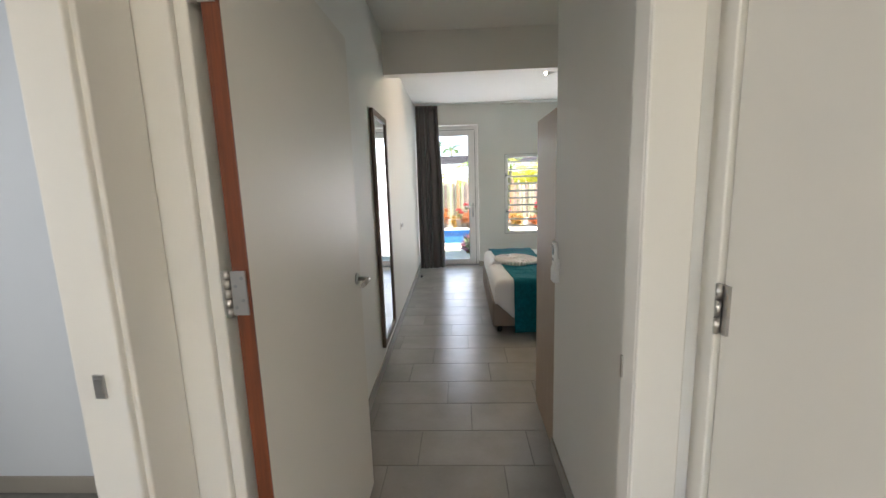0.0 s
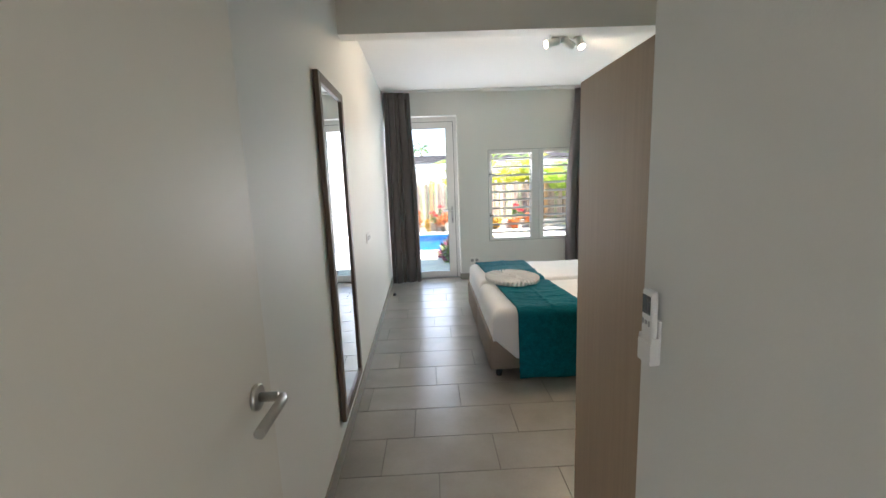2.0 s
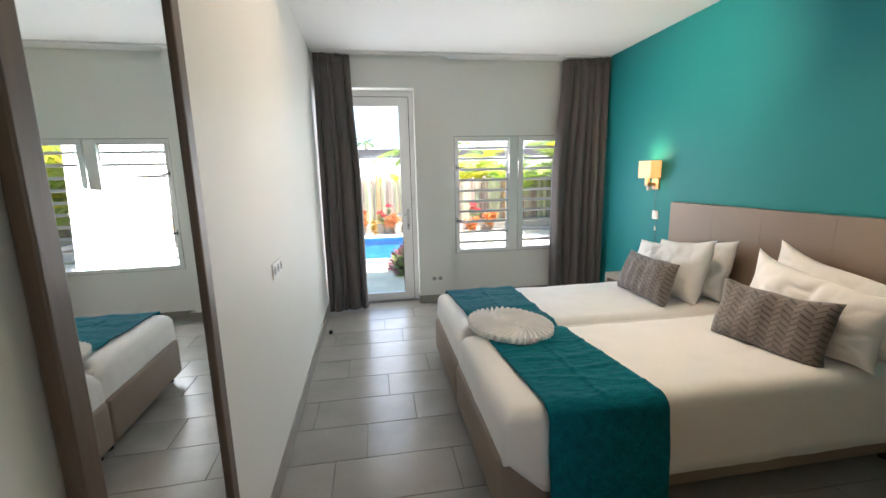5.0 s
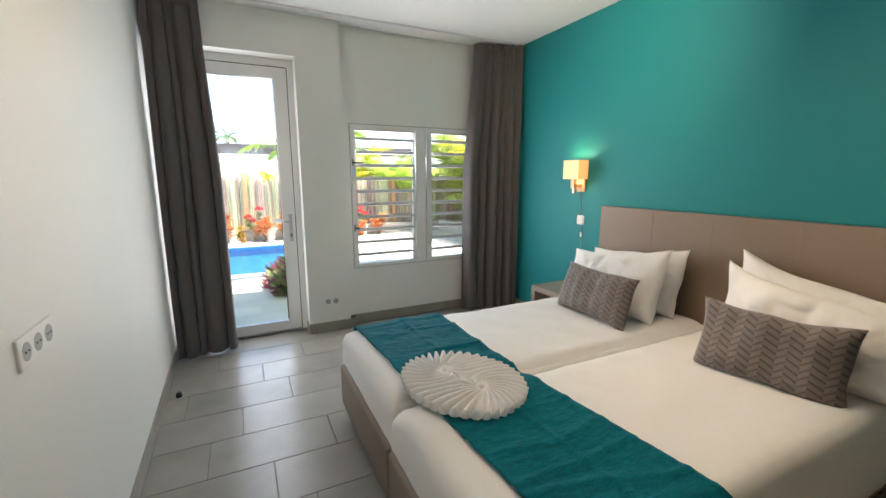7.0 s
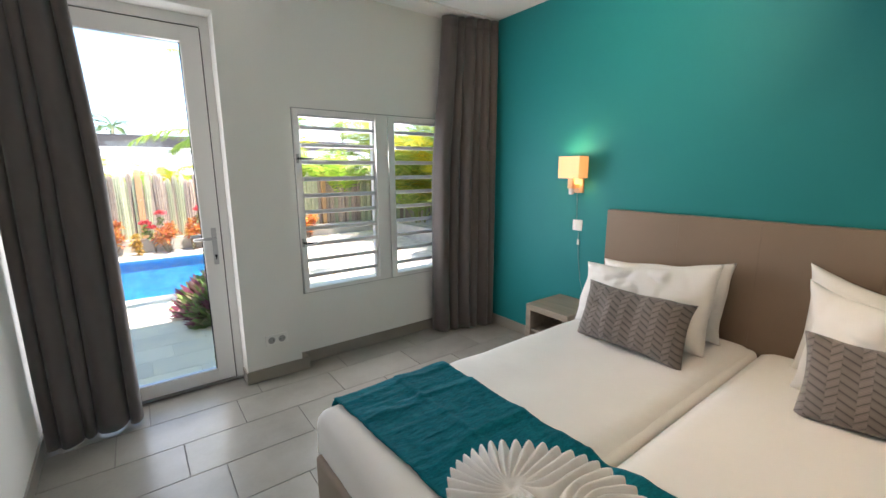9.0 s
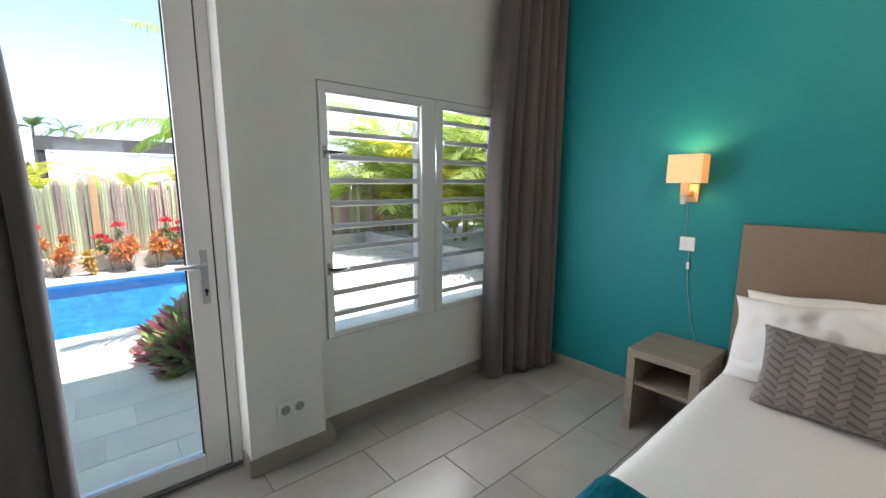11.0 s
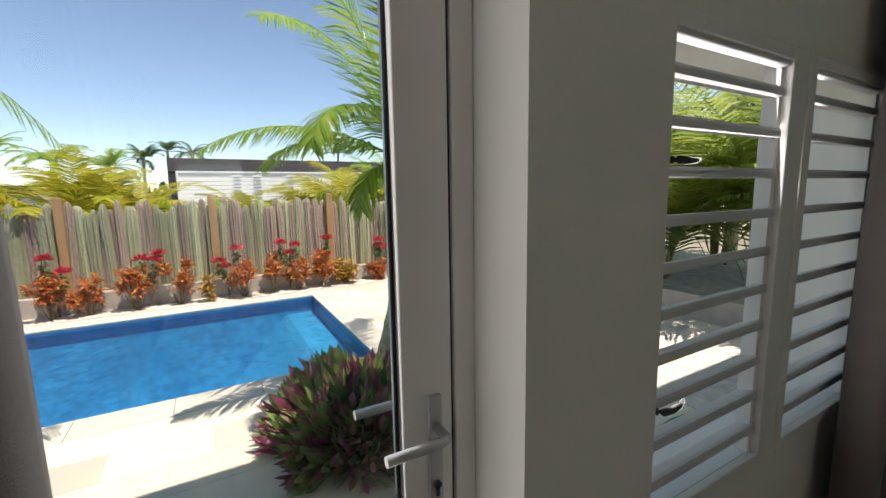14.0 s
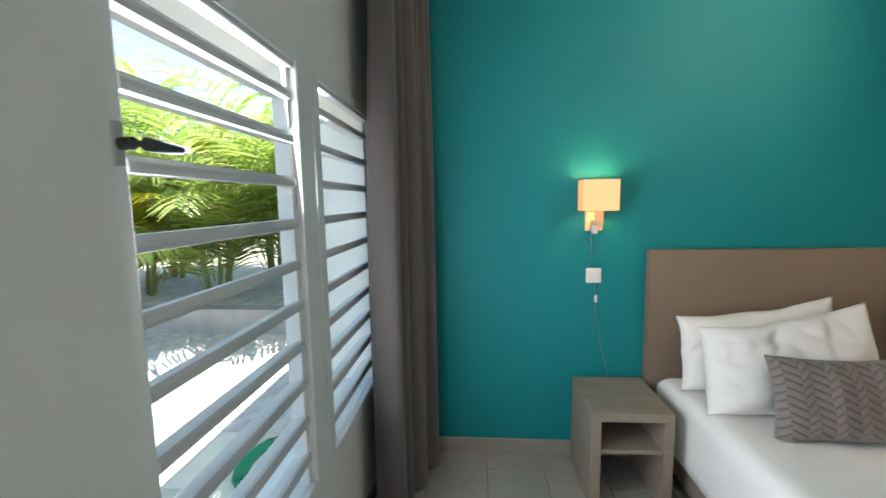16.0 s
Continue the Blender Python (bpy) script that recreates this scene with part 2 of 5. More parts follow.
CROTON = leafy("croton_leaf", (0.42, 0.08, 0.04), (0.58, 0.20, 0.05), (0.64, 0.40, 0.08), trans=0.4)
CROTONY = leafy("yellow_croton_leaf", (0.38, 0.20, 0.03), (0.50, 0.32, 0.04), trans=0.25)
GREENL = leafy("green_shrub_leaf", (0.06, 0.14, 0.03), (0.14, 0.24, 0.05))
IXORA = leafy("red_ixora_petal", (0.55, 0.04, 0.06), (0.62, 0.09, 0.10), trans=0.2)
TWIG = material("shrub_twig", (0.20, 0.15, 0.10), 0.9, vary=0.15, scale=10)


# ---- mesh helpers ----
def box(bm, x0, x1, y0, y1, z0, z1, bevel=0.0, seg=2):
    m = Matrix.LocRotScale(((x0 + x1) / 2, (y0 + y1) / 2, (z0 + z1) / 2), None, (abs(x1 - x0), abs(y1 - y0), abs(z1 - z0)))
    r = bmesh.ops.create_cube(bm, size=1.0, matrix=m)
    if bevel:
        es = list({e for v in r["verts"] for e in v.link_edges})
        bmesh.ops.bevel(bm, geom=es, offset=bevel, segments=seg, affect="EDGES", profile=0.5)
    return r


def boxes(*rows, bevel=0.0):
    bm = bmesh.new()
    for r in rows:
        box(bm, *r, bevel=bevel)
    return bm


def tube(bm, pts, radii, n=10, caps=True):
    """A round tube along pts; radii: one, or one a point."""
    pts = [Vector(p) for p in pts]
    if not isinstance(radii, (list, tuple)):
        radii = [radii] * len(pts)
    rings = []
    for i, p in enumerate(pts):
        d = (pts[min(i + 1, len(pts) - 1)] - pts[max(i - 1, 0)]).normalized()
        u = d.orthogonal().normalized() if abs(d.z) < 0.9 else Vector((1, 0, 0)) - d * d.x
        u.normalize()
        v = d.cross(u)
        rings.append([bm.verts.new(p + radii[i] * (math.cos(2 * math.pi * k / n) * u + math.sin(2 * math.pi * k / n) * v)) for k in range(n)])
    for a, b in zip(rings, rings[1:]):
        for k in range(n):
            f = bm.faces.new((a[k], a[(k + 1) % n], b[(k + 1) % n], b[k]))
            f.smooth = True
    if caps:
        bm.faces.new(list(reversed(rings[0])))
        bm.faces.new(rings[-1])
    return bm


def smooth(bm):
    for f in bm.faces:
        f.smooth = True
    return bm


def mesh_of(name, bm, mat):
    bmesh.ops.recalc_face_normals(bm, faces=bm.faces) if len(bm.faces) < 20000 else None
    me = bpy.data.meshes.new(name)
    bm.to_mesh(me)
    bm.free()
    me.materials.append(mat)
    return me


def part(name, bm, mat, parent, label=""):
    ob = new(name, mesh_of(name, bm, mat))
    ob.parent = parent
    return tagged(ob, label)


def thing(name, label, category, at=(0, 0, 0), group="", turn=0.0):
    ob = new(name)
    ob.empty_display_size = 0.1
    ob.matrix_basis = pose(*at, 0, 0, turn)
    return tagged(ob, label, category, group)


def solid(name, bm, mat, label, category, group="", kind=""):
    return tagged(new(name, mesh_of(name, bm, mat)), label, category, group, kind)


def structure(name, bm, mat, label, category):
    return solid(name, bm, mat, label, category, kind="structure")


# ---- structure: the bedroom and its hall ----
XT, YP, YW = 2.983, 7.246, 7.345          # teal wall, pier face, window wall face
CZ, CZH = 2.73, 2.81                       # ceilings beyond and before the beam
XR, YE, YD = 0.95, 2.24, 1.03              # hall's side wall, its end, the near doorway's wall


def left_x(y):
    return -0.155 - 0.0202 * (y - 2.0)


def prism(bm, pts, z0, z1):
    lo = [bm.verts.new((x, y, z0)) for x, y in pts]
    hi = [bm.verts.new((x, y, z1)) for x, y in pts]
    k = len(pts)
    for i in range(k):
        bm.faces.new((lo[i], lo[(i + 1) % k], hi[(i + 1) % k], hi[i]))
    bm.faces.new(hi)
    bm.faces.new(list(reversed(lo)))


floor = structure("floor", boxes((-2.6, 3.3, -4.2, 7.5, -0.2, -0.006)), GROUT, "grey rectangular stoneware tiles in staggered rows", "floor")
bm = bmesh.new()
prism(bm, [(left_x(1.06), 1.06), (left_x(7.6), 7.6), (left_x(7.6) - 0.2, 7.6), (left_x(1.06) - 0.2, 1.06)], 0, 2.95)
structure("wall_west", bm, WALL, "smooth white painted wall beside the door and mirror", "wall")
structure("wall_north", boxes(
    (-0.24, 0.785, YP, 7.6, 2.405, 2.95), (0.785, 1.162, YP, 7.6, 0, 2.95),
    (1.162, XT + 0.2, YW, 7.6, 0, 0.55), (1.162, XT + 0.2, YW, 7.6, 1.91, 2.95),
    (1.162, 1.235, YW, 7.6, 0.55, 1.91), (2.735, XT + 0.2, YW, 7.6, 0.55, 1.91)), WALL, "white painted outer wall with door and window openings", "wall")
structure("wall_east", boxes((XT, XT + 0.2, YE - 0.15, YW, 0, 2.95)), TEAL, "deep teal painted feature wall behind the bed", "wall")
structure("wall_hall", boxes((XR, XR + 0.12, YD + 0.035, YE, 0, 2.95), (XR + 0.12, XT, YE - 0.12, YE, 0, 2.95)), WALL, "white painted hall wall beside the wardrobe", "wall")
structure("wall_south", boxes((-0.36, -0.06, YD, YD + 0.09, 0, 2.95), (0.85, 1.3, YD, YD + 0.035, 0, 2.95), (-0.06, 0.85, YD, YD + 0.035, 2.12, 2.95)), WALL, "white painted wall round the bedroom doorway", "wall")
structure("ceiling", boxes((-0.6, XT + 0.1, 4.18, YW + 0.2, CZ, 2.95), (-0.6, XT + 0.1, YD, 4.05, CZH, 2.95), (-2.8, 3.3, -4.2, YD, 2.7, 2.95)), CEIL, "white painted plaster ceiling", "ceiling")
structure("beam", boxes((-0.24, XT, 4.05, 4.18, 2.455, 2.95)), WALL, "white painted ceiling beam across the room", "beam")

# vestibule and the rooms off it
structure("wall_vestibule_west", boxes((-0.26, -0.175, 0.864, YD, 0, 2.7), (-0.26, -0.175, -0.1, 0.864, 2.12, 2.7), (-0.26, -0.175, -1.2, -0.1, 0, 2.7)), WALL, "white painted wall with an open doorway", "wall")
structure("wall_side_room", boxes((-2.6, -0.36, 1.93, 2.05, 0, 2.7), (-2.7, -2.6, -1.2, 2.05, 0, 2.7), (-2.6, -0.26, -1.3, -1.2, 0, 2.7)), material("grey_blue_paint", (0.62, 0.65, 0.67), 0.6, vary=0.015, scale=1.2, bump=0.05, bscale=120), "pale grey blue wall of the side room", "wall")
structure("wall_vestibule_east", boxes((1.0, 1.12, -1.2, 0.08, 0, 2.7), (1.0, 1.12, 0.08, 0.965, 2.12, 2.7), (1.06, 1.12, 0.08, 0.965, 0, 2.12), (1.0, 1.12, 0.965, YD, 0, 2.7)), WALL, "white painted wall round the closed door", "wall")
# assumed, unseen walls that close the space behind the vestibule
structure("wall_living", boxes((1.12, 2.8, -1.3, -1.2, 0, 2.7), (2.7, 2.8, -4.2, -1.3, 0, 2.7), (-2.7, -2.6, -4.2, -1.3, 0, 2.7),
    (-2.6, -0.9, -4.2, -4.1, 0, 2.7), (1.7, 2.7, -4.2, -4.1, 0, 2.7), (-0.9, 1.7, -4.2, -4.1, 0, 0.7), (-0.9, 1.7, -4.2, -4.1, 2.3, 2.7)), WALL, "plain white wall of the living room", "wall")


# trim round the doorways
def casing(rows, name="door_casing"):
    return structure(name, boxes(*rows, bevel=0.004), TRIM, "cream lacquered wooden door casing", "door casing")


casing(((-0.172, -0.084, 0.992, YD, 0, 2.2), (-0.084, -0.055, 1.007, YD + 0.1, 0, 2.13)))
casing(((0.84, 0.94, 0.992, YD, 0, 2.2), (0.838, 0.852, 1.0, YD + 0.04, 0, 2.13)))
casing(((-0.172, -0.156, 0.862, 0.99, 0, 2.2), (-0.262, -0.166, 0.848, 0.866, 0, 2.12)))
casing(((0.982, 1.0, 0.972, 1.03, 0, 2.2), (0.982, 1.0, 0.0, 0.075, 0, 2.2), (0.982, 1.0, 0.0, 1.03, 2.12, 2.2)))
casing(((-0.06, 0.85, YD - 0.03, YD + 0.1, 2.1, 2.135),))


def skirting(rows):
    for r in rows:
        structure("baseboard", boxes(r, bevel=0.003), BASEB, "taupe grey tile skirting", "skirting")


bm = bmesh.new()
prism(bm, [(left_x(1.12), 1.12), (left_x(1.12) + 0.011, 1.12), (left_x(YP) + 0.011, YP), (left_x(YP), YP)], 0, 0.085)
structure("baseboard", bm, BASEB, "taupe grey tile skirting", "skirting")
skirting(((0.775, 1.215, YP - 0.011, YP, 0, 0.09), (1.162, 1.216, YP, YW, 0, 0.09), (0.774, 0.785, YP, 7.36, 0, 0.09),
          (1.216, XT - 0.011, YW - 0.011, YW, 0, 0.09), (XT - 0.011, XT, YE, YW, 0, 0.09), (XR - 0.011, XR, YD + 0.04, YE, 0, 0.085), (-2.6, -0.36, 1.918, 1.93, 0, 0.09)))


# ---- the bedroom door, the vestibule's door ----
def lever(parent, at, way, out, mat=STEEL, rose=True):
    """A lever handle: at: middle of the rose, way: along the lever, out: away from the door."""
    at, way, out = Vector(at), Vector(way), Vector(out)
    bm = bmesh.new()
    if rose:
        tube(bm, [at, at + out * 0.008, at + out * 0.0095], [0.026, 0.026, 0.023], 24)
    tube(bm, [at, at + out * 0.045, at + out * 0.054 + way * 0.004, at + out * 0.058 + way * 0.014, at + out * 0.058 + way * 0.125], [0.0095, 0.0095, 0.0098, 0.0098, 0.0098], 16)
    return part("door_handle", bm, mat, parent, "brushed steel lever handle")


door_1 = thing("door_1", "open cream lacquered flush door with mahogany edge", "door", (-0.03, 1.016, 0))
door_1["kind"] = "structure"
part("leaf", boxes((0.0, 0.036, 0.002, 0.965, 0.01, 2.1), bevel=0.0015), DOORW, door_1)
part("lipping", boxes((0.0, 0.036, -0.003, 0.0016, 0.01, 2.1)), REDW, door_1, "bare red brown mahogany edge strip")
lever(door_1, (0.036, 0.89, 1.082), (0, -1, 0), (1, 0, 0))
for hz in (0.26, 1.216, 1.86):
    bm = boxes((-0.006, 0.030, -0.0065, -0.003, hz, hz + 0.1), (-0.036, -0.016, -0.0065, -0.003, hz, hz + 0.1))
    for kz in range(5):
        tube(bm, [(-0.011, -0.009, hz - 0.003 + 0.0215 * kz), (-0.011, -0.009, hz + 0.0175 + 0.0215 * kz)], 0.0072, 12)
    h = part("hinge", bm, STEEL, door_1, "brushed steel butt hinge")
    bm = bmesh.new()
    for sx, sz in ((0.004, 0.018), (0.02, 0.034), (0.006, 0.066), (0.021, 0.084)):
        tube(bm, [(sx, -0.0064, hz + sz), (sx, -0.0078, hz + sz)], 0.0042, 8)
    part("screws", bm, GREYP, h)
door_2 = thing("door_2", "closed cream lacquered flush door of the vestibule", "door", (0.992, 0.08, 0))
door_2["kind"] = "structure"
part("leaf", boxes((0.0, 0.04, 0.0, 0.885, 0.01, 2.1), bevel=0.002), DOORW, door_2)
for hz in (0.26, 1.178, 1.86):
    bm = bmesh.new()
    for k in range(3):
        tube(bm, [(-0.012, 0.882, hz + 0.0345 * k), (-0.012, 0.882, hz + 0.0345 * k + 0.033)], 0.006, 12)
    box(bm, -0.006, 0.0005, 0.862, 0.888, hz, hz + 0.1)
    part("hinge", bm, STEEL, door_2, "brushed steel butt hinge")
bm = boxes((-0.224, -0.202, 0.8445, 0.848, 1.11, 1.158), bevel=0.001)
box(bm, -0.220, -0.206, 0.8425, 0.8445, 1.12, 1.148)
solid("strike_plate", bm, STEEL, "steel strike plate let into the cream jamb", "strike plate")
bm = boxes((0.8345, 0.838, 1.057, 1.067, 1.035, 1.088), bevel=0.001)
solid("strike_plate", bm, STEEL, "narrow dark steel strike plate on the doorway jamb", "strike plate")

# ---- garden door ----
door_3 = thing("door_3", "closed white aluminium garden door with full glass", "door", (0, 7.40, 0))
door_3["kind"] = "structure"
L, R = -0.235, 0.785
part("door_frame", boxes((R - 0.048, R, 0.0, 0.075, 0, 2.405), (L, L + 0.06, 0.0, 0.075, 0, 2.405), (L + 0.06, R - 0.048, 0.0, 0.075, 2.345, 2.405), bevel=0.003), ALU, door_3)
part("sill", boxes((L, R, -0.005, 0.16, 0.0, 0.012)), SILVER, door_3, "low silver aluminium door sill")
# black strips added so the leaf joint reads as a shaded gap
part("joint_shade_strip", boxes((R - 0.0535, R - 0.048, 0.012, 0.03, 0.012, 2.3395), (L + 0.06, R - 0.0535, 0.012, 0.03, 2.3395, 2.345)), RUBBER, door_3, "black strip standing in for the shaded door joint")
lx0, lx1 = L + 0.066, R - 0.054
leaf = part("leaf", boxes((lx1 - 0.108, lx1, 0.005, 0.06, 0.016, 2.339), (lx0, lx0 + 0.085, 0.005, 0.06, 0.016, 2.339),
    (lx0 + 0.085, lx1 - 0.108, 0.005, 0.06, 2.245, 2.339), (lx0 + 0.085, lx1 - 0.108, 0.005, 0.06, 0.016, 0.105), bevel=0.003), ALU, door_3)
part("glazing_bead", boxes((lx1 - 0.114, lx1 - 0.108, 0.026, 0.033, 0.105, 2.245), (lx0 + 0.085, lx0 + 0.090, 0.026, 0.033, 0.105, 2.245)), RUBBER, leaf, "black rubber glazing gasket")
pane = part("pane", boxes((lx0 + 0.086, lx1 - 0.109, 0.034, 0.04, 0.106, 2.244)), GLASS, leaf)
bm = boxes((lx1 - 0.057, lx1 - 0.027, -0.004, 0.005, 0.85, 1.10), bevel=0.004)
part("lock_plate", bm, SILVER, leaf, "silver aluminium lock plate")
bm = bmesh.new()
tube(bm, [(lx1 - 0.042, -0.004, 0.912), (lx1 - 0.042, -0.009, 0.912)], 0.0085, 14)
box(bm, lx1 - 0.0455, lx1 - 0.0385, -0.009, -0.004, 0.888, 0.912)
part("keyhole", bm, DARKP, leaf, "black profile cylinder")
lever(door_3, (lx1 - 0.042, 0.003, 1.035), (-1, 0, 0), (0, -1, 0), SILVER, False)
lever(door_3, (lx1 - 0.042, 0.062, 1.035), (-1, 0, 0), (0, 1, 0), SILVER, False)

# ---- louvred window ----
window_1 = thing("window_1", "white aluminium louvre window with two sashes", "window", (0, YW, 0))
window_1["kind"] = "structure"
wx0, wx1, wz0, wz1, mx = 1.235, 2.735, 0.55, 1.91, 1.998
part("window_frame", boxes((wx0, wx1, 0.014, 0.08, wz1 - 0.03, wz1), (wx0, wx1, 0.014, 0.08, wz0, wz0 + 0.03), (wx0, wx0 + 0.03, 0.014, 0.08, wz0 + 0.03, wz1 - 0.03), (wx1 - 0.03, wx1, 0.014, 0.08, wz0 + 0.03, wz1 - 0.03), (mx - 0.025, mx + 0.025, 0.014, 0.08, wz0 + 0.03, wz1 - 0.03)), ALU, window_1)
# grey strips added to draw the shadow line round and between the sashes
part("gap_shade_strip", boxes((wx0, wx1, 0.004, 0.014, wz1 - 0.009, wz1), (wx0, wx1, 0.004, 0.014, wz0, wz0 + 0.009), (wx0, wx0 + 0.008, 0.004, 0.014, wz0 + 0.009, wz1 - 0.009), (wx1 - 0.008, wx1, 0.004, 0.014, wz0 + 0.009, wz1 - 0.009), (mx - 0.004, mx + 0.004, 0.002, 0.014, wz0 + 0.009, wz1 - 0.009)), GREYP, window_1, "grey strip for the shadow line in the sash gap")
for sx0, sx1, gl, gr in ((wx0 + 0.008, mx - 0.0035, 1.278, 1.886), (mx + 0.0035, wx1 - 0.008, 2.056, 2.684)):
    z0, z1 = wz0 + 0.008, wz1 - 0.008
    zi0, zi1 = 0.592, 1.862
    sash = part("sash", boxes((sx0, gl, -0.015, 0.012, z0, z1), (gr, sx1, -0.015, 0.012, z0, z1), (gl, gr, -0.015, 0.012, zi1, z1), (gl, gr, -0.015, 0.012, z0, zi0), bevel=0.004), ALU, window_1)
    part("sash_bead", boxes((gl - 0.004, gl, 0.012, 0.062, zi0, zi1), (gr, gr + 0.004, 0.012, 0.062, zi0, zi1), (gl, gr, 0.012, 0.062, zi1, zi1 + 0.004), (gl, gr, 0.012, 0.062, zi0 - 0.004, zi0)), ALU, sash)
    part("top_rail", boxes((gl, gr, -0.010, 0.03, zi1 - 0.016, zi1), bevel=0.005), BLADE, sash)
    part("blade_carrier", boxes((gr - 0.020, gr, 0.008, 0.05, zi0, zi1 - 0.017), (gl, gl + 0.014, 0.008, 0.05, zi0, zi1 - 0.017)), ALU, sash)
    me = None
    for k in range(10):
        zc = 0.586 + (1.868 - 0.586) * (k + 0.75) / 10.55
        if me is None:
            bm = bmesh.new()
            prof = [(-0.040, 0.004), (-0.036, 0.011), (-0.022, 0.0125), (0.030, 0.005), (0.046, 0.001), (0.046, -0.002), (0.026, -0.005), (-0.022, -0.0105), (-0.037, -0.009), (-0.040, -0.003)]
            a = [bm.verts.new((-(gr - gl) / 2 + 0.016, y, z)) for y, z in prof]
            b = [bm.verts.new(((gr - gl) / 2 - 0.010, y, z)) for y, z in prof]
            n = len(prof)
            for i in range(n):
                bm.faces.new((a[i], a[(i + 1) % n], b[(i + 1) % n], b[i]))
            bm.faces.new(a)
            bm.faces.new(list(reversed(b)))
            me = mesh_of("slat", bm, BLADE)
        ob = new("slat", me)
        ob.parent = sash
        ob.matrix_basis = pose((gl + gr) / 2, 0.026, zc, -6, 0, 0) @ Matrix.Diagonal((1, 0.70, 1.35, 1))
    if sx0 < mx - 0.1:
        for hz in (1.555, 0.945):
            bm = boxes((gl - 0.030, gl - 0.012, -0.025, -0.015, hz - 0.032, hz + 0.032), bevel=0.003)
            part("handle_plate", bm, GREYP, sash, "small grey handle plate")
            bm = bmesh.new()
            tube(bm, [(gl - 0.021, -0.025, hz), (gl - 0.021, -0.046, hz), (gl - 0.012, -0.054, hz), (gl + 0.02, -0.058, hz - 0.002), (gl + 0.055, -0.055, hz - 0.001), (gl + 0.085, -0.047, hz + 0.003)], [0.009, 0.009, 0.0095, 0.009, 0.0075, 0.005], 12)
            # the dark colour stands in for the handle's backlit silhouette
            part("window_handle", bm, DARKP, sash, "curved casement handle coloured dark as a backlit silhouette")

# ---- curtains ----
def curtain(x0t, x1t, x0b, x1b, ya_, yb_, widths, depth, seed, label, ztop=2.705, zbot=0.010):
    """A floor-length curtain: rounded uneven folds with tight valleys, gathered at the header, opening out below."""
    r = random.Random(seed)
    ob = thing("curtain", label, "curtain", (0, 0, 0), "curtains")
    folds = len(widths)
    cuts = [sum(widths[:i]) / sum(widths) for i in range(folds + 1)]
    amp = [r.uniform(0.8, 1.15) * min(1.0, w) for w in widths]
    drift = [r.uniform(-1, 1) for _ in range(folds + 1)]
    per, nv = 18, 44

    def spot(u, v):
        k = max(i for i in range(folds) if cuts[i] <= u + 1e-9) if u < 1 else folds - 1
        s = (u - cuts[k]) / (cuts[k + 1] - cuts[k])
        q_ = min(1.0, (1 - v) / 0.52)
        spread = 0.86 * q_ * q_ * (3 - 2 * q_) + 0.14 * (1 - v)
        xa, xb = x0t + (x0b - x0t) * spread, x1t + (x1b - x1t) * spread
        a = amp[k] * depth * (0.6 + 0.4 * spread) * (0.75 if v > 0.97 else 1.0)
        lean = 0.5 + 0.16 * (drift[k] * (1 - v) + drift[k + 1] * v)      # where the ridge stands within its fold
        q = 0.5 * s / lean if s < lean else 0.5 + 0.5 * (s - lean) / (1 - lean)
        ridge = 2 * math.sin(math.pi * q) ** (1.25 + 0.45 * drift[k]) - 1
        crease = 0.05 * math.sin(math.pi * q) * math.sin(4 * math.pi * q + drift[k] * 3 + v)
        gather = 0.14 * max(0.0, v - 0.72) / 0.28 * math.sin(6 * math.pi * q)
        yy = ya_ + (yb_ - ya_) * u - a * (ridge + crease + gather) - 0.010 * noise.noise((u * 4, v * 2.0, seed))
        xx = xa + (xb - xa) * u - 0.012 * math.sin(2 * math.pi * q) + 0.035 * noise.noise((u * 3, v * 1.6, seed + 3)) * (1 - v) * math.sin(math.pi * u)
        return xx, yy

    us = [cuts[k] + (cuts[k + 1] - cuts[k]) * i / per for k in range(folds) for i in range(per)] + [1.0]
    for name, vs, dy in (("cloth", [j / nv for j in range(nv + 1)], 0.0), ("header_tape", [0.972, 0.985, 1.002], -0.004)):
        bm = bmesh.new()
        grid = []
        for v in vs:
            grid.append([bm.verts.new((*(q + (dy if i else 0) for i, q in enumerate(spot(u, v))), zbot + (ztop - zbot) * v + (0.008 * noise.noise((u * 9, 0, seed)) if v == 0 else 0))) for u in us])
        for j in range(len(vs) - 1):
            for i in range(len(us) - 1):
                bm.faces.new((grid[j][i], grid[j][i + 1], grid[j + 1][i + 1], grid[j + 1][i])).smooth = True
        cl = part(name, bm, CURT, ob)
        so = cl.modifiers.new("thick", "SOLIDIFY")
        so.thickness = 0.003
    return ob


curtain(-0.225, 0.125, -0.235, 0.182, 7.13, 7.20, (0.55, 1.2, 0.6, 1.45, 0.8), 0.055, 3, "dark taupe floor length curtain drawn beside the garden door")
curtain(2.49, 2.955, 2.385, 2.945, 7.225, 7.07, (1.4, 0.6, 1.2, 0.5, 1.0, 0.6), 0.052, 5, "dark taupe floor length curtain drawn beside the louvre window")
bm = boxes((-0.25, XT, 7.09, 7.115, CZ - 0.018, CZ), bevel=0.002)
solid("curtain_rail", bm, ALU, "slim white ceiling mounted curtain rail", "curtain rail")

# ---- wardrobe ----
wardrobe = thing("wardrobe", "tall grey brown oak laminate wardrobe against the wall", "wardrobe", (0.955, YE + 0.005, 0))
part("side_panel", boxes((0, 0.02, 0, 0.53, 0.0, 1.835), bevel=0.0015), OAK, wardrobe)
part("side_panel", boxes((1.38, 1.4, 0, 0.53, 0.0, 1.835), bevel=0.0015), OAK, wardrobe)
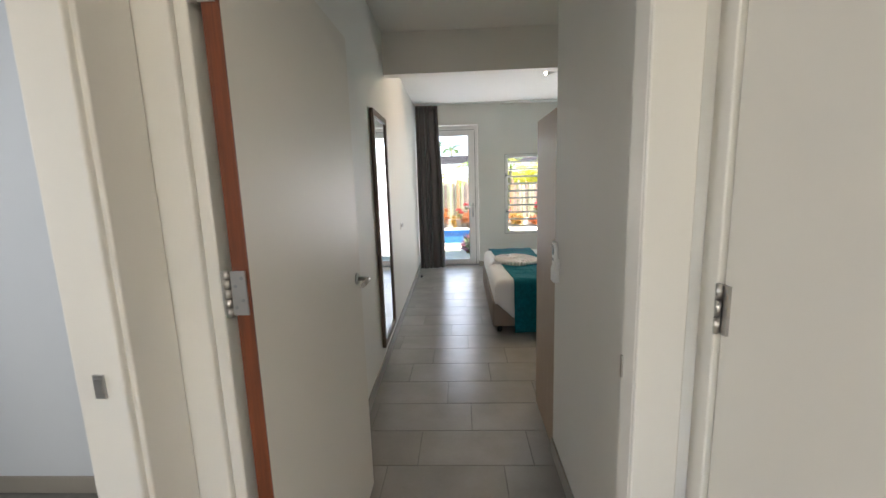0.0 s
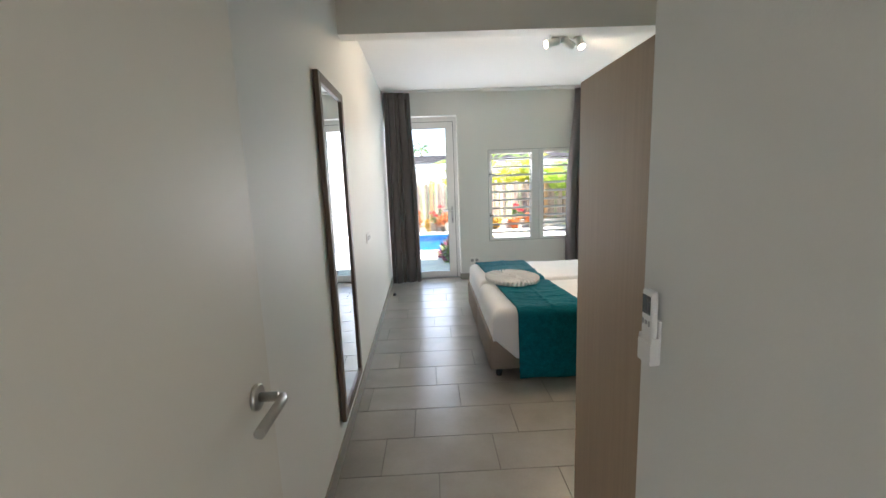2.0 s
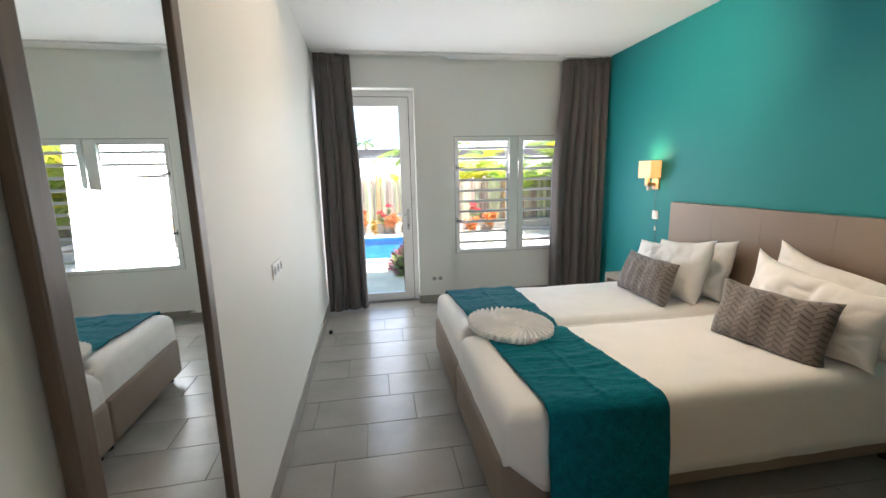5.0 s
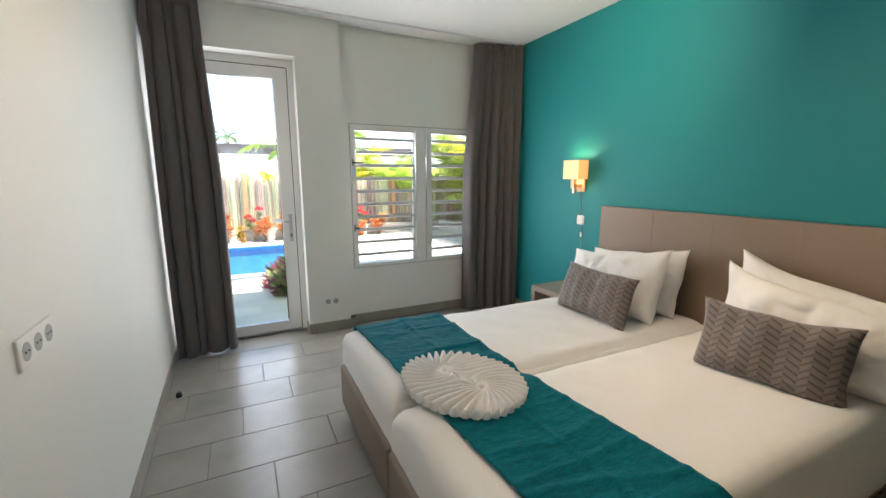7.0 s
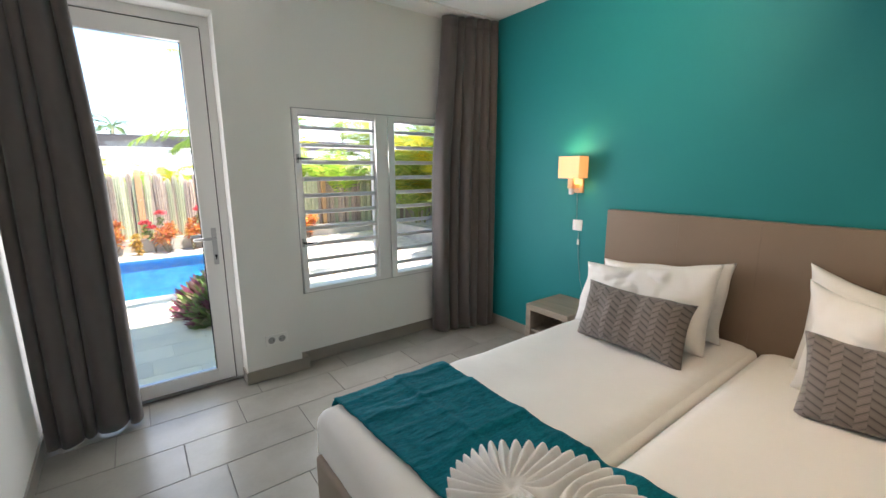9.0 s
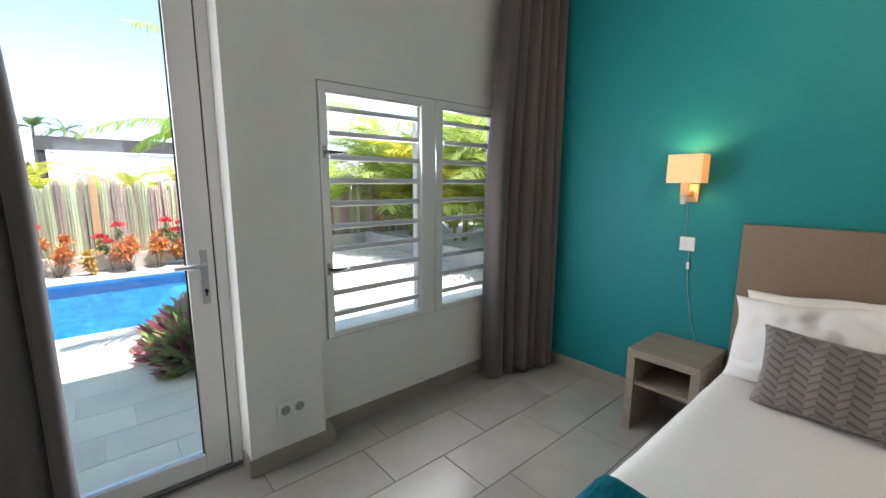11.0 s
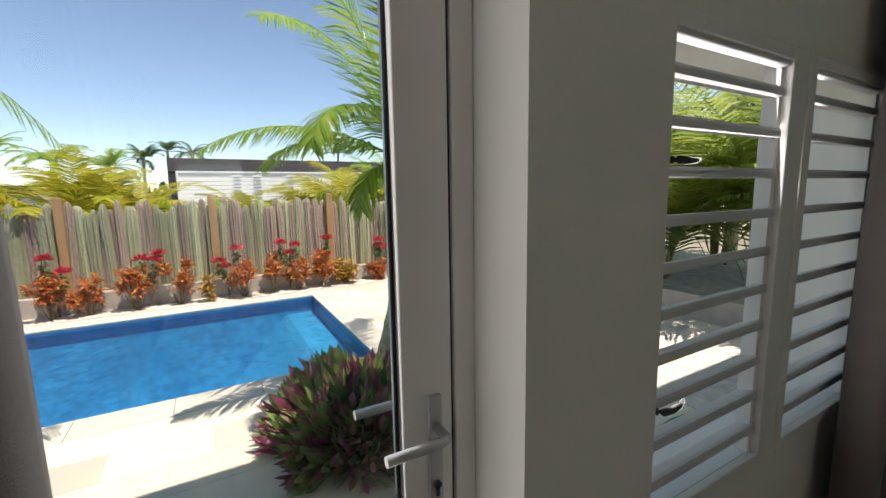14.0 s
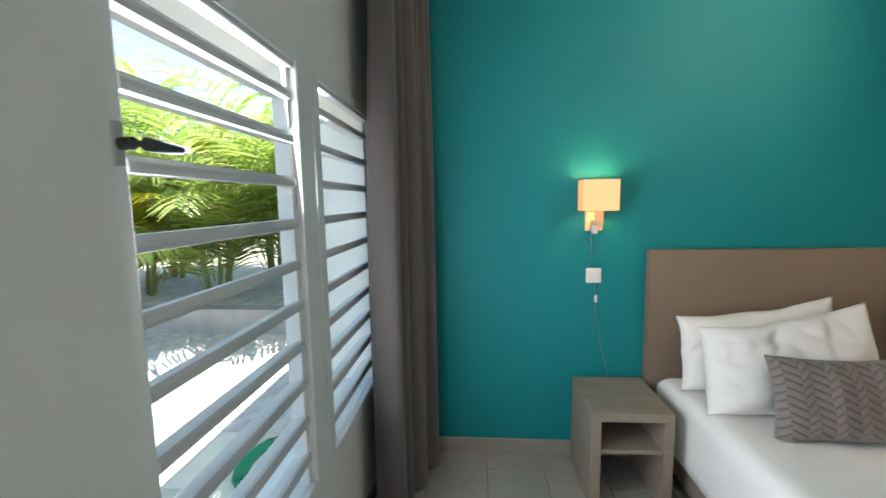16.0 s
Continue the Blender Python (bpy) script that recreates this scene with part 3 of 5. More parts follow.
part("top_panel", boxes((0.02, 1.38, 0, 0.53, 1.815, 1.835), bevel=0.0015), OAK, wardrobe)
part("back_panel", boxes((0.02, 1.38, 0.0, 0.008, 0.06, 1.815)), OAK, wardrobe)
part("plinth", boxes((0.02, 1.38, 0.03, 0.5, 0.0, 0.06)), OAK, wardrobe)
for k in range(2):
    d = part("door", boxes((0.021 + 0.68 * k, 0.699 + 0.68 * k, 0.51, 0.53, 0.065, 1.812), bevel=0.0015), OAK, wardrobe)
    bm = bmesh.new()
    hx = 0.66 if k == 0 else 0.74
    tube(bm, [(hx, 0.53, 0.9), (hx, 0.555, 0.9), (hx, 0.555, 1.05), (hx, 0.53, 1.05)], 0.005, 8)
    part("handle", bm, STEEL, d, "steel bar handle")

# ---- mirror ----
mirror = thing("wall_mirror", "tall wall mirror in a dark brown wooden frame", "mirror", (left_x(3.25) + 0.004, 3.25, 0.19), turn=1.16)
W, H, FR = 0.625, 1.85, 0.05
part("frame", boxes((0, 0.028, 0, FR, 0, H), (0, 0.028, W - FR, W, 0, H), (0, 0.028, FR, W - FR, 0, FR), (0, 0.028, FR, W - FR, H - FR, H), bevel=0.004), OAKD, mirror)
part("mirror_glass", boxes((0.0, 0.016, FR - 0.002, W - FR + 0.002, FR - 0.002, H - FR + 0.002)), MIRROR, mirror)

# ---- sockets, switches, controls ----
def socket_plate(name, n, at, turn, label, category, rocker=False):
    """A wall plate of n units along its x, facing -y before the turn."""
    ob = thing(name, label, category, at, turn=turn)
    part("cover", boxes((-0.0405, -0.0405 + 0.071 * (n - 1) + 0.081, -0.009, 0, -0.0405, 0.0405), bevel=0.003), PLAST, ob)
    for k in range(n):
        cx = 0.071 * k
        if rocker and k < rocker:
            for ra, rb_ in ((cx - 0.0275, cx - 0.001), (cx + 0.001, cx + 0.0275)):
                part("rocker", boxes((ra, rb_, -0.014, -0.008, -0.027, 0.027), bevel=0.002), PLAST, ob)
        else:
            # flat disc, its grey painted in for the shade of the recess
            bm = bmesh.new()
            tube(bm, [(cx, -0.0102, 0), (cx, -0.0092, 0), (cx, -0.0088, 0)], [0.024, 0.024, 0.02], 24)
            s = part("insert", bm, GREYP, ob, "round grey disc standing in for the shaded socket recess")
            bm = bmesh.new()
            tube(bm, [(cx - 0.0095, -0.0112, 0), (cx - 0.0095, -0.010, 0)], 0.0032, 8)
            tube(bm, [(cx + 0.0095, -0.0112, 0), (cx + 0.0095, -0.010, 0)], 0.0032, 8)
            part("contacts", bm, DARKP, s)
    return ob


socket_plate("socket_outlet", 2, (0.955, YP, 0.286), 0, "white double wall socket above the skirting", "socket")
socket_plate("socket_outlet", 3, (left_x(4.9) + 0.001, 4.778, 1.008), 91.2, "white triple wall socket with recessed inserts", "socket")
bm = boxes((XR - 0.004, XR, 1.20, 1.30, 0.98, 1.09), bevel=0.003)
solid("blank_cover", bm, WALL, "white painted blank cover plate on the wall", "cover plate")
remote = thing("remote_control", "white air conditioner remote in a wall holder", "remote", (XR, 2.175, 0.985))
part("holder", boxes((-0.008, 0, -0.03, 0.03, 0.0, 0.12), (-0.028, -0.008, -0.032, -0.028, 0, 0.075), (-0.028, -0.008, 0.028, 0.032, 0, 0.075), (-0.030, -0.026, -0.032, 0.032, 0, 0.06), bevel=0.0015), PLAST, remote)
rb = part("body", boxes((-0.026, -0.008, -0.027, 0.027, 0.015, 0.200), bevel=0.007), PLAST, remote)
part("display", boxes((-0.0275, -0.0255, -0.019, 0.019, 0.135, 0.185)), DARKP, rb, "dark grey display")
for by in (-0.015, 0.0, 0.015):
    bm = bmesh.new()
    tube(bm, [(-0.0255, by, 0.112), (-0.0275, by, 0.112), (-0.028, by, 0.112)], [0.0062, 0.0062, 0.005], 16)
    if by:
        bmesh.ops.scale(bm, vec=(1, 0.6, 1.35), space=Matrix.Translation((0, -by, -0.112)), verts=bm.verts)
    part("button", bm, GREYP, rb, "round grey button" if not by else "oval grey button")
part("flap_mark", boxes((-0.0266, -0.0258, -0.012, 0.012, 0.028, 0.0305)), GREYP, rb, "thin grey mark on the flap")
stop = thing("door_stop", "small black rubber door stop on the tiles", "door stop", (-0.165, 6.475, 0))
bm = bmesh.new()
tube(bm, [(0, 0, 0), (0, 0, 0.006), (0, 0, 0.03), (0, 0, 0.036)], [0.02, 0.02, 0.016, 0.012], 14)
part("buffer", bm, RUBBER, stop)
bm = bmesh.new()
tube(bm, [(0, 0, 0.0), (0, 0, 0.004)], 0.023, 14)
part("base", bm, STEEL, stop)

# ---- beds ----
BX0, BX1, BY0, BYM, BY1, BZ = 0.785, 2.915, 4.05, 4.945, 5.84, 0.525


def soft_slab(x0, x1, y0, y1, z0, z1, r=0.05, seg=4):
    """A soft block with rounded edges and a gently uneven top."""
    bm = bmesh.new()
    box(bm, x0, x1, y0, y1, z0, z1)
    bmesh.ops.bevel(bm, geom=bm.edges[:], offset=r, segments=seg, affect="EDGES", profile=0.6)
    return smooth(bm)


for k, (y0, y1) in enumerate(((BY0, BYM), (BYM, BY1))):
    bed = thing("bed", "single box spring bed with taupe upholstered base", "bed", (0, 0, 0), "twin beds")
    bm = bmesh.new()
    box(bm, BX0 - 0.022, BX1, y0 + 0.004, y1 - 0.004, 0.06, 0.315, bevel=0.018, seg=3)
    part("base", smooth(bm), BOXSP, bed)
    part("mattress", soft_slab(BX0 + 0.025, BX1, y0 + 0.004, y1 - 0.004, 0.318, BZ - 0.03, 0.04), LINEN, bed)
    for lx in (BX0 + 0.05, BX1 - 0.09):
        for ly in (y0 + 0.05, y1 - 0.05):
            bm = bmesh.new()
            tube(bm, [(lx, ly, 0.0), (lx, ly, 0.065)], [0.022, 0.026], 14)
            part("leg", bm, DARKP, bed, "black tapered bed leg")
    # the white sheet drawn over the mattress
    bm = bmesh.new()
    x0, x1 = BX0 + 0.004, BX1 - 0.01
    ya, yb = y0 + (-0.016 if k == 0 else 0.002), y1 + (0.016 if k else -0.002)
    drop0, drop1 = (0.375, 0.06) if k == 0 else (0.06, 0.33)
    rows = []

    def section(a, b, lo_a, lo_b, n, rad=0.07):
        """Arc-length profile across: positions and heights under the top, hanging by lo at the ends."""
        pts = []
        m = n // 4
        for i in range(m):
            pts.append((a, -lo_a + (lo_a - rad) * i / m))
        for i in range(5):
            t = math.pi / 2 * i / 4
            pts.append((a + rad - rad * math.cos(t), -rad + rad * math.sin(t)))
        for i in range(1, n):
            pts.append((a + rad + (b - a - 2 * rad) * i / n, 0))
        for i in range(5):
            t = math.pi / 2 * (4 - i) / 4
            pts.append((b - rad + rad * math.cos(t), -rad + rad * math.sin(t)))
        for i in range(1, m + 1):
            pts.append((b, -rad - (lo_b - rad) * i / m))
        return pts

    sy = section(ya, yb, drop0, drop1, 24)
    sx = section(x0, x1, 0.225, 0.04, 40)
    for px, pz in sx:
        row = []
        for py, qz in sy:
            hem = 0.225 + (max(drop0, drop1) - 0.225) * min(1.0, max(0.0, (px - x0 - 0.02) / 0.16))
            if qz < -0.07:                                   # the hem rises towards the folded corner at the foot
                qz = -0.07 + (qz + 0.07) * (hem - 0.07) / (max(drop0, drop1) - 0.07)
            z = BZ + min(pz, qz) if (pz == 0 or qz == 0) else BZ - (abs(pz) ** 3 + abs(qz) ** 3) ** (1 / 3)
            z = max(z, BZ - max(0.225, hem))
            w = 0.006 * noise.noise((px * 5, py * 5, 3 + k)) + 0.003 * noise.noise((px * 14, py * 14, k))
            wx = 0.006 * noise.noise((px * 9, py * 9, z * 7)) if pz < -0.08 else 0
            wy = 0.008 * noise.noise((px * 9, py * 3, z * 5 + 9)) if qz < -0.08 else 0
            row.append(bm.verts.new((px - abs(wx), py + (wy if k else -abs(wy)) , z + w - (0.028 * math.exp(-((py - BYM) / 0.05) ** 2)))))
        rows.append(row)
    for i in range(len(sx) - 1):
        for j in range(len(sy) - 1):
            bm.faces.new((rows[i][j], rows[i + 1][j], rows[i + 1][j + 1], rows[i][j + 1])).smooth = True
    sh = part("sheet", bm, LINEN, bed, "smooth white cotton bed sheet")
    so = sh.modifiers.new("thick", "SOLIDIFY")
    so.thickness, so.offset = 0.004, -1

headboard = thing("headboard", "wide taupe leatherette headboard fixed to the teal wall", "headboard", (0, 0, 0))
edges = [3.98, 4.548, 5.015, 5.434, 5.91]
for a, b in zip(edges, edges[1:]):
    bm = bmesh.new()
    box(bm, 2.922, 2.981, a + 0.0002, b - 0.0002, 0.10, 1.192, bevel=0.0009, seg=1)
    part("panel", bm, HEADB, headboard)

# runner across both beds, hanging down at the near side
bm = bmesh.new()
n2 = 44
path = []
yn, yf = BY0 - 0.034, BY1 + 0.030
ZT = BZ + 0.012
for i in range(22):
    path.append((yn - 0.045 * (1 - i / 21) ** 1.2, 0.025 + (ZT - 0.07 - 0.025) * i / 21))
for i in range(1, 6):
    t = math.pi / 2 * i / 5
    path.append((yn + 0.06 - 0.06 * math.cos(t), ZT - 0.06 + 0.06 * math.sin(t) - 0.01 * (1 - i / 5)))
for i in range(1, 200):
    path.append((yn + 0.06 + (yf - yn - 0.12) * i / 200, ZT))
for i in range(6):
    t = math.pi / 2 * i / 5
    path.append((yf - 0.06 + 0.06 * math.sin(t), ZT - 0.06 + 0.06 * math.cos(t)))
for i in range(1, 12):
    path.append((yf + 0.004, ZT - 0.06 - 0.26 * i / 11))
rows = []
for (py, pz) in path:
    row = []
    f_ = (py - yn) / (yf - yn)
    ff = min(1.0, max(0.0, f_))
    xa, xb = 0.968 - 0.113 * ff, 1.51 - 0.09 * ff - 0.04 * math.sin(math.pi * ff)
    for j in range(n2 + 1):
        u = j / n2
        x = xa + (xb - xa) * u
        w = 0.004 * noise.noise((x * 6, py * 16, pz * 4)) + 0.0025 * noise.noise((x * 22, py * 30, pz * 9))
        w += 0.007 * max(0, 1 - 5.5 * abs(noise.noise((x * 1.6 + 3, py * 4.5, 2.0)))) ** 1.5 + 0.005 * max(0, 1 - 7 * abs(noise.noise((x * 3.5 + 9, py * 3.2, 8.0))))
        for fold in (0.17, 0.34, 0.52, 0.69, 0.86):             # pressed fold lines
            w += 0.005 * math.exp(-((f_ - fold + 0.012 * noise.noise((x * 4, fold * 9, 1.0))) / 0.007) ** 2)
        w += 0.006 * math.exp(-((u - 0.52 + 0.03 * noise.noise((py * 3, 2.0, 5.0))) / 0.022) ** 2)
        top = pz > ZT - 0.005
        dip = -0.022 * math.exp(-((py - BYM) / 0.05) ** 2)
        x += 0.006 * noise.noise((py * 5, pz * 5, 1.0 if u < 0.5 else 7.0))
        row.append(bm.verts.new((x, py - (0 if top else 0.014 * (0.5 + noise.noise((x * 5, pz * 2, 4)))), pz + (w + dip if top else 0) + 0.003)))
    rows.append(row)
for i in range(len(rows) - 1):
    for j in range(n2):
        bm.faces.new((rows[i][j], rows[i][j + 1], rows[i + 1][j + 1], rows[i + 1][j])).smooth = True
runner = solid("bed_runner", bm, RUNNER, "crumpled dark teal cloth runner laid across the beds", "bed runner")
so = runner.modifiers.new("thick", "SOLIDIFY")
so.thickness = 0.004

# pleated towel: pleats that run from rim to rim and wind round two small coils
bm = bmesh.new()
OX, OY, CX = 0.285, 0.232, 0.108
NT, NR, PLEATS = 880, 64, 20
rings = []
for i in range(NR + 1):
    f_ = i / NR
    ring = []
    for j in range(NT):
        th = 2 * math.pi * j / NT
        x, y = OX * f_ * math.cos(th), OY * f_ * math.sin(th)
        r1, r2 = math.hypot(x - CX, y) + 1e-4, math.hypot(x + CX, y) + 1e-4
        ph = PLEATS * (math.atan2(y, x - CX) + math.atan2(y, x + CX) + 0.42 * math.log((r1 + 0.02) * (r2 + 0.02) / 0.03))
        near = min(r1, r2)
        c = math.sin(ph / 2 + 0.35 * math.sin(ph / PLEATS * 2))
        pleat = 2 * math.sqrt(c * c + 0.004) ** 0.75 - 1
        amp = 0.017 * min(1.0, max(0.0, near - 0.018) / 0.075)
        rim = max(0.0, f_ - 0.80) / 0.20
        z = 0.027 + 0.008 * math.exp(-(near / 0.06) ** 2) - 0.010 * rim ** 2 + amp * pleat * (1 + 0.25 * rim)
        z -= 0.016 * math.exp(-(near / 0.013) ** 2)
        z += 0.004 * noise.noise((x * 14, y * 14, 3.0))
        sc = 1 + 0.03 * rim * pleat + 0.03 * rim * noise.noise((math.cos(th) * 3, math.sin(th) * 3, 6.0))
        ring.append(bm.verts.new((x * sc, y * sc, max(z, 0.003))))
    rings.append(ring)
for a, b in zip(rings[1:], rings[2:]):
    for j in range(NT):
        bm.faces.new((a[j], a[(j + 1) % NT], b[(j + 1) % NT], b[j])).smooth = True
hub = bm.verts.new((0, 0, 0.034))
for j in range(NT):
    bm.faces.new((hub, rings[1][j], rings[1][(j + 1) % NT])).smooth = True
bmesh.ops.delete(bm, geom=rings[0], context="VERTS")
rim = [bm.verts.new((v.co.x * 0.985, v.co.y * 0.985, 0.0)) for v in rings[-1]]
for j in range(NT):
    bm.faces.new((rings[-1][j], rings[-1][(j + 1) % NT], rim[(j + 1) % NT], rim[j])).smooth = True
towel = solid("folded_towel", bm, TOWEL, "white towel pleated into two joined fans on the runner", "towel")
towel.matrix_basis = pose(1.10, 4.915, ZT + 0.007, 0, 0, 110)


# ---- pillows and cushions ----
def pillow(name, w, h, t, at, lean, turn, mat, label, category, group, seed, puff=0.5, point=0.020, skew=0.0, ear=0.0):
    """A stuffed rectangle, standing: w along y, h up, leaning back against the headboard."""
    bm = bmesh.new()
    n = 48 if mat is PILLOW else 30
    front, back = [], []
    for i in range(n + 1):
        fr, bk = [], []
        for j in range(n + 1):
            u, v = 2 * i / n - 1, 2 * j / n - 1
            e = max(0.0, (1 - abs(u) ** 3.2)) ** puff * max(0.0, (1 - abs(v) ** 3.2)) ** puff
            pinch = 1 - point / w * 2 * (1 - abs(v) ** 2) * abs(u) ** 3
            pinv = 1 - point / h * 2 * (1 - abs(u) ** 2) * abs(v) ** 3
            yy, zz = u * w / 2 * pinch, v * h / 2 * pinv
            nn = 0.026 * noise.noise((yy * 6, zz * 6, seed)) + 0.012 * noise.noise((yy * 15, zz * 11, seed + 5))
            if mat is PILLOW:
                nn += 0.022 * max(0, 1 - 4 * abs(noise.noise((yy * 3.2 + zz * 2, zz * 4 - yy, seed + 2)))) - 0.006
                nn += 0.012 * max(0, 1 - 5 * abs(noise.noise((yy * 6 - zz * 5, zz * 8 + yy * 3, seed + 7))))
                nn += 0.010 * max(0, 1 - 3 * abs(noise.noise((yy * 11, zz * 7, seed + 12)))) * abs(u * v)
            zz += skew * u * (v + 1) / 2                     # one end slumped lower than the other
            corner = max(0.0, abs(u) + abs(v) - 1.55) / 0.45
            zz += ear * corner ** 2 * (1 if v > 0 else 0)
            yy += 0.4 * ear * corner ** 2 * (1 if u > 0 else -1)
            zz += 0.016 * noise.noise((yy * 5, v, seed + 9)) * abs(v)
            yy += 0.014 * noise.noise((zz * 6, u, seed + 4)) * abs(u)
            bul = e * (1 + 0.18 * (-v)) 
            fr.append(bm.verts.new((-t / 2 * bul + nn * e, yy, zz)))
            bk.append(fr[-1] if max(abs(u), abs(v)) > 0.999 else bm.verts.new((t / 2 * bul * 0.8 + nn * e, yy, zz)))
        front.append(fr)
        back.append(bk)
    for i in range(n):
        for j in range(n):
            bm.faces.new((front[i][j], front[i + 1][j], front[i + 1][j + 1], front[i][j + 1])).smooth = True
            bm.faces.new((back[i][j], back[i][j + 1], back[i + 1][j + 1], back[i + 1][j])).smooth = True
    ob = solid(name, bm, mat, label, category, group)
    ob.matrix_basis = pose(*at, 0, lean, turn)
    return ob


def weave_material():
    """Grey woven cloth with a zigzag of ribbed bands."""
    m = material("grey_herringbone_cloth", (0.185, 0.158, 0.142), 0.9, vary=0.06, scale=30, bump=0.0, sheen=0.2)
    n, li = m.node_tree.nodes, m.node_tree.links
    b = n["Principled BSDF"]
    co, sep = n.new("ShaderNodeTexCoord"), n.new("ShaderNodeSeparateXYZ")
    li.new(co.outputs["Object"], sep.inputs[0])

    def op(kind, a, c=None):
        x = n.new("ShaderNodeMath")
        x.operation = kind
        for i, v in enumerate((a, c)):
            if v is None:
                continue
            if isinstance(v, (int, float)):
                x.inputs[i].default_value = v
            else:
                li.new(v, x.inputs[i])
        return x.outputs[0]
    run = op("MULTIPLY", op("FRACT", op("DIVIDE", op("ADD", sep.outputs["Y"], 5.0), 0.084)), 0.084)   # along one zigzag
    rising = op("MULTIPLY", run, 0.50)
    falling = op("MULTIPLY", op("SUBTRACT", 0.084, run), 0.75)
    base = op("SUBTRACT", op("ADD", sep.outputs["Z"], 5.0), op("MINIMUM", rising, falling))
    steep = op("GREATER_THAN", run, 0.0504)
    band = op("FRACT", op("ADD", op("DIVIDE", base, 0.031), op("MULTIPLY", steep, 0.5)))
    seam = op("LESS_THAN", op("ABSOLUTE", op("SUBTRACT", run, 0.0504)), 0.0016)
    seam2 = op("LESS_THAN", run, 0.0016)
    edge = op("LESS_THAN", band, 0.13)
    ribs = op("MULTIPLY", op("SINE", op("MULTIPLY", base, 1100.0)), op("ADD", op("MULTIPLY", steep, 0.14), 0.03))
    swell = op("MULTIPLY", op("SINE", op("MULTIPLY", band, math.pi)), 0.34)
    lines = op("MULTIPLY", op("MAXIMUM", edge, op("MULTIPLY", op("MAXIMUM", seam, seam2), 0.3)), -0.45)
    fac = op("ADD", op("ADD", op("ADD", ribs, swell), lines), op("ADD", 0.78, op("MULTIPLY", steep, 0.20)))
    vm = n.new("ShaderNodeVectorMath")
    vm.operation = "MULTIPLY"
    src = b.inputs["Base Color"].links[0].from_socket
    li.new(src, vm.inputs[0])
    li.new(fac, vm.inputs[1])
    li.new(vm.outputs[0], b.inputs["Base Color"])
    bp = n.new("ShaderNodeBump")
    bp.inputs["Strength"].default_value, bp.inputs["Distance"].default_value = 0.6, 0.004
    li.new(fac, bp.inputs["Height"])
    li.new(bp.outputs[0], b.inputs["Normal"])
    return m


WEAVE = weave_material()
pillow("cushion", 0.60, 0.335, 0.15, (2.34, 5.375, 0.672), 18, -2, WEAVE, "grey brown zigzag woven cushion propped on the pillows", "cushion", "cushions", 1)
pillow("cushion", 0.58, 0.345, 0.15, (2.365, 4.385, 0.668), 15, 11, WEAVE, "grey brown zigzag woven cushion propped on the pillows", "cushion", "cushions", 2)
pillow("pillow", 0.74, 0.42, 0.20, (2.565, 5.45, 0.715), 17, 2, PILLOW, "plump white cotton pillow standing against another", "pillow", "pillows", 3, point=0.012, skew=-0.055, ear=0.018, puff=0.42)
pillow("pillow", 0.74, 0.40, 0.18, (2.765, 5.455, 0.715), 13, 1, PILLOW, "plump white cotton pillow leaning on the headboard", "pillow", "pillows", 4, point=0.012, skew=-0.05, ear=0.015, puff=0.42)
pillow("pillow", 0.70, 0.40, 0.20, (2.575, 4.37, 0.712), 17, 3, PILLOW, "plump white cotton pillow standing against another", "pillow", "pillows", 5, point=0.015, skew=0.055, ear=0.032, puff=0.42)
pillow("pillow", 0.72, 0.42, 0.18, (2.785, 4.41, 0.72), 13, 2, PILLOW, "crumpled white cotton pillow leaning on the headboard", "pillow", "pillows", 6, point=0.015, skew=0.065, ear=0.035, puff=0.42)

# ---- nightstand ----
ns = thing("nightstand", "small open oak laminate nightstand with one shelf", "nightstand", (2.552, 5.925, 0))
NW, ND, NH, T = 0.372, 0.40, 0.485, 0.045
part("top_panel", boxes((0, ND, 0, NW, NH - T, NH), bevel=0.003), NIGHT, ns)
part("side_panel", boxes((0, ND, 0, T, 0, NH - T), bevel=0.003), NIGHT, ns)
part("side_panel", boxes((0, ND, NW - T, NW, 0, NH - T), bevel=0.003), NIGHT, ns)
part("shelf", boxes((0.015, ND, T, NW - T, 0.275, 0.295), bevel=0.002), NIGHT, ns)
part("back_panel", boxes((ND - 0.012, ND - 0.002, T, NW - T, 0.295, NH - T)), NIGHT, ns)

# ---- wall lamp with its switch and flex ----
lamp = thing("wall_lamp", "lit wall lamp with a square cream fabric shade", "lamp", (XT, 6.195, 1.30))
bm = bmesh.new()
for a, b, c_, d in ((-0.140, -0.138, -0.089, 0.089), (-0.032, -0.030, -0.089, 0.089)):
    box(bm, a, b, c_, d, 0.105, 0.262)
for a, b in ((-0.089, -0.087), (0.087, 0.089)):
    box(bm, -0.138, -0.032, a, b, 0.105, 0.262)
part("shade", bm, SHADE, lamp, "glowing square cream fabric shade")
part("backplate", boxes((-0.02, 0, -0.045, 0.045, -0.005, 0.10), bevel=0.004), LAMPB, lamp)
part("arm", boxes((-0.105, -0.02, -0.02, 0.02, 0.03, 0.06), (-0.115, -0.085, -0.02, 0.02, 0.03, 0.13), bevel=0.003), LAMPB, lamp, "warm beech lamp arm")
part("pull_switch", boxes((-0.09, -0.06, 0.0, 0.025, -0.015, 0.03), bevel=0.003), PLAST, lamp)
bm = bmesh.new()
tube(bm, [(-0.1, 0, 0.13), (-0.1, 0, 0.16), (-0.1, 0, 0.19), (-0.1, 0, 0.215)], [0.013, 0.02, 0.026, 0.012], 14)
part("bulb", bm, glowing("warm_bulb", (1.0, 0.62, 0.28), 5), lamp)
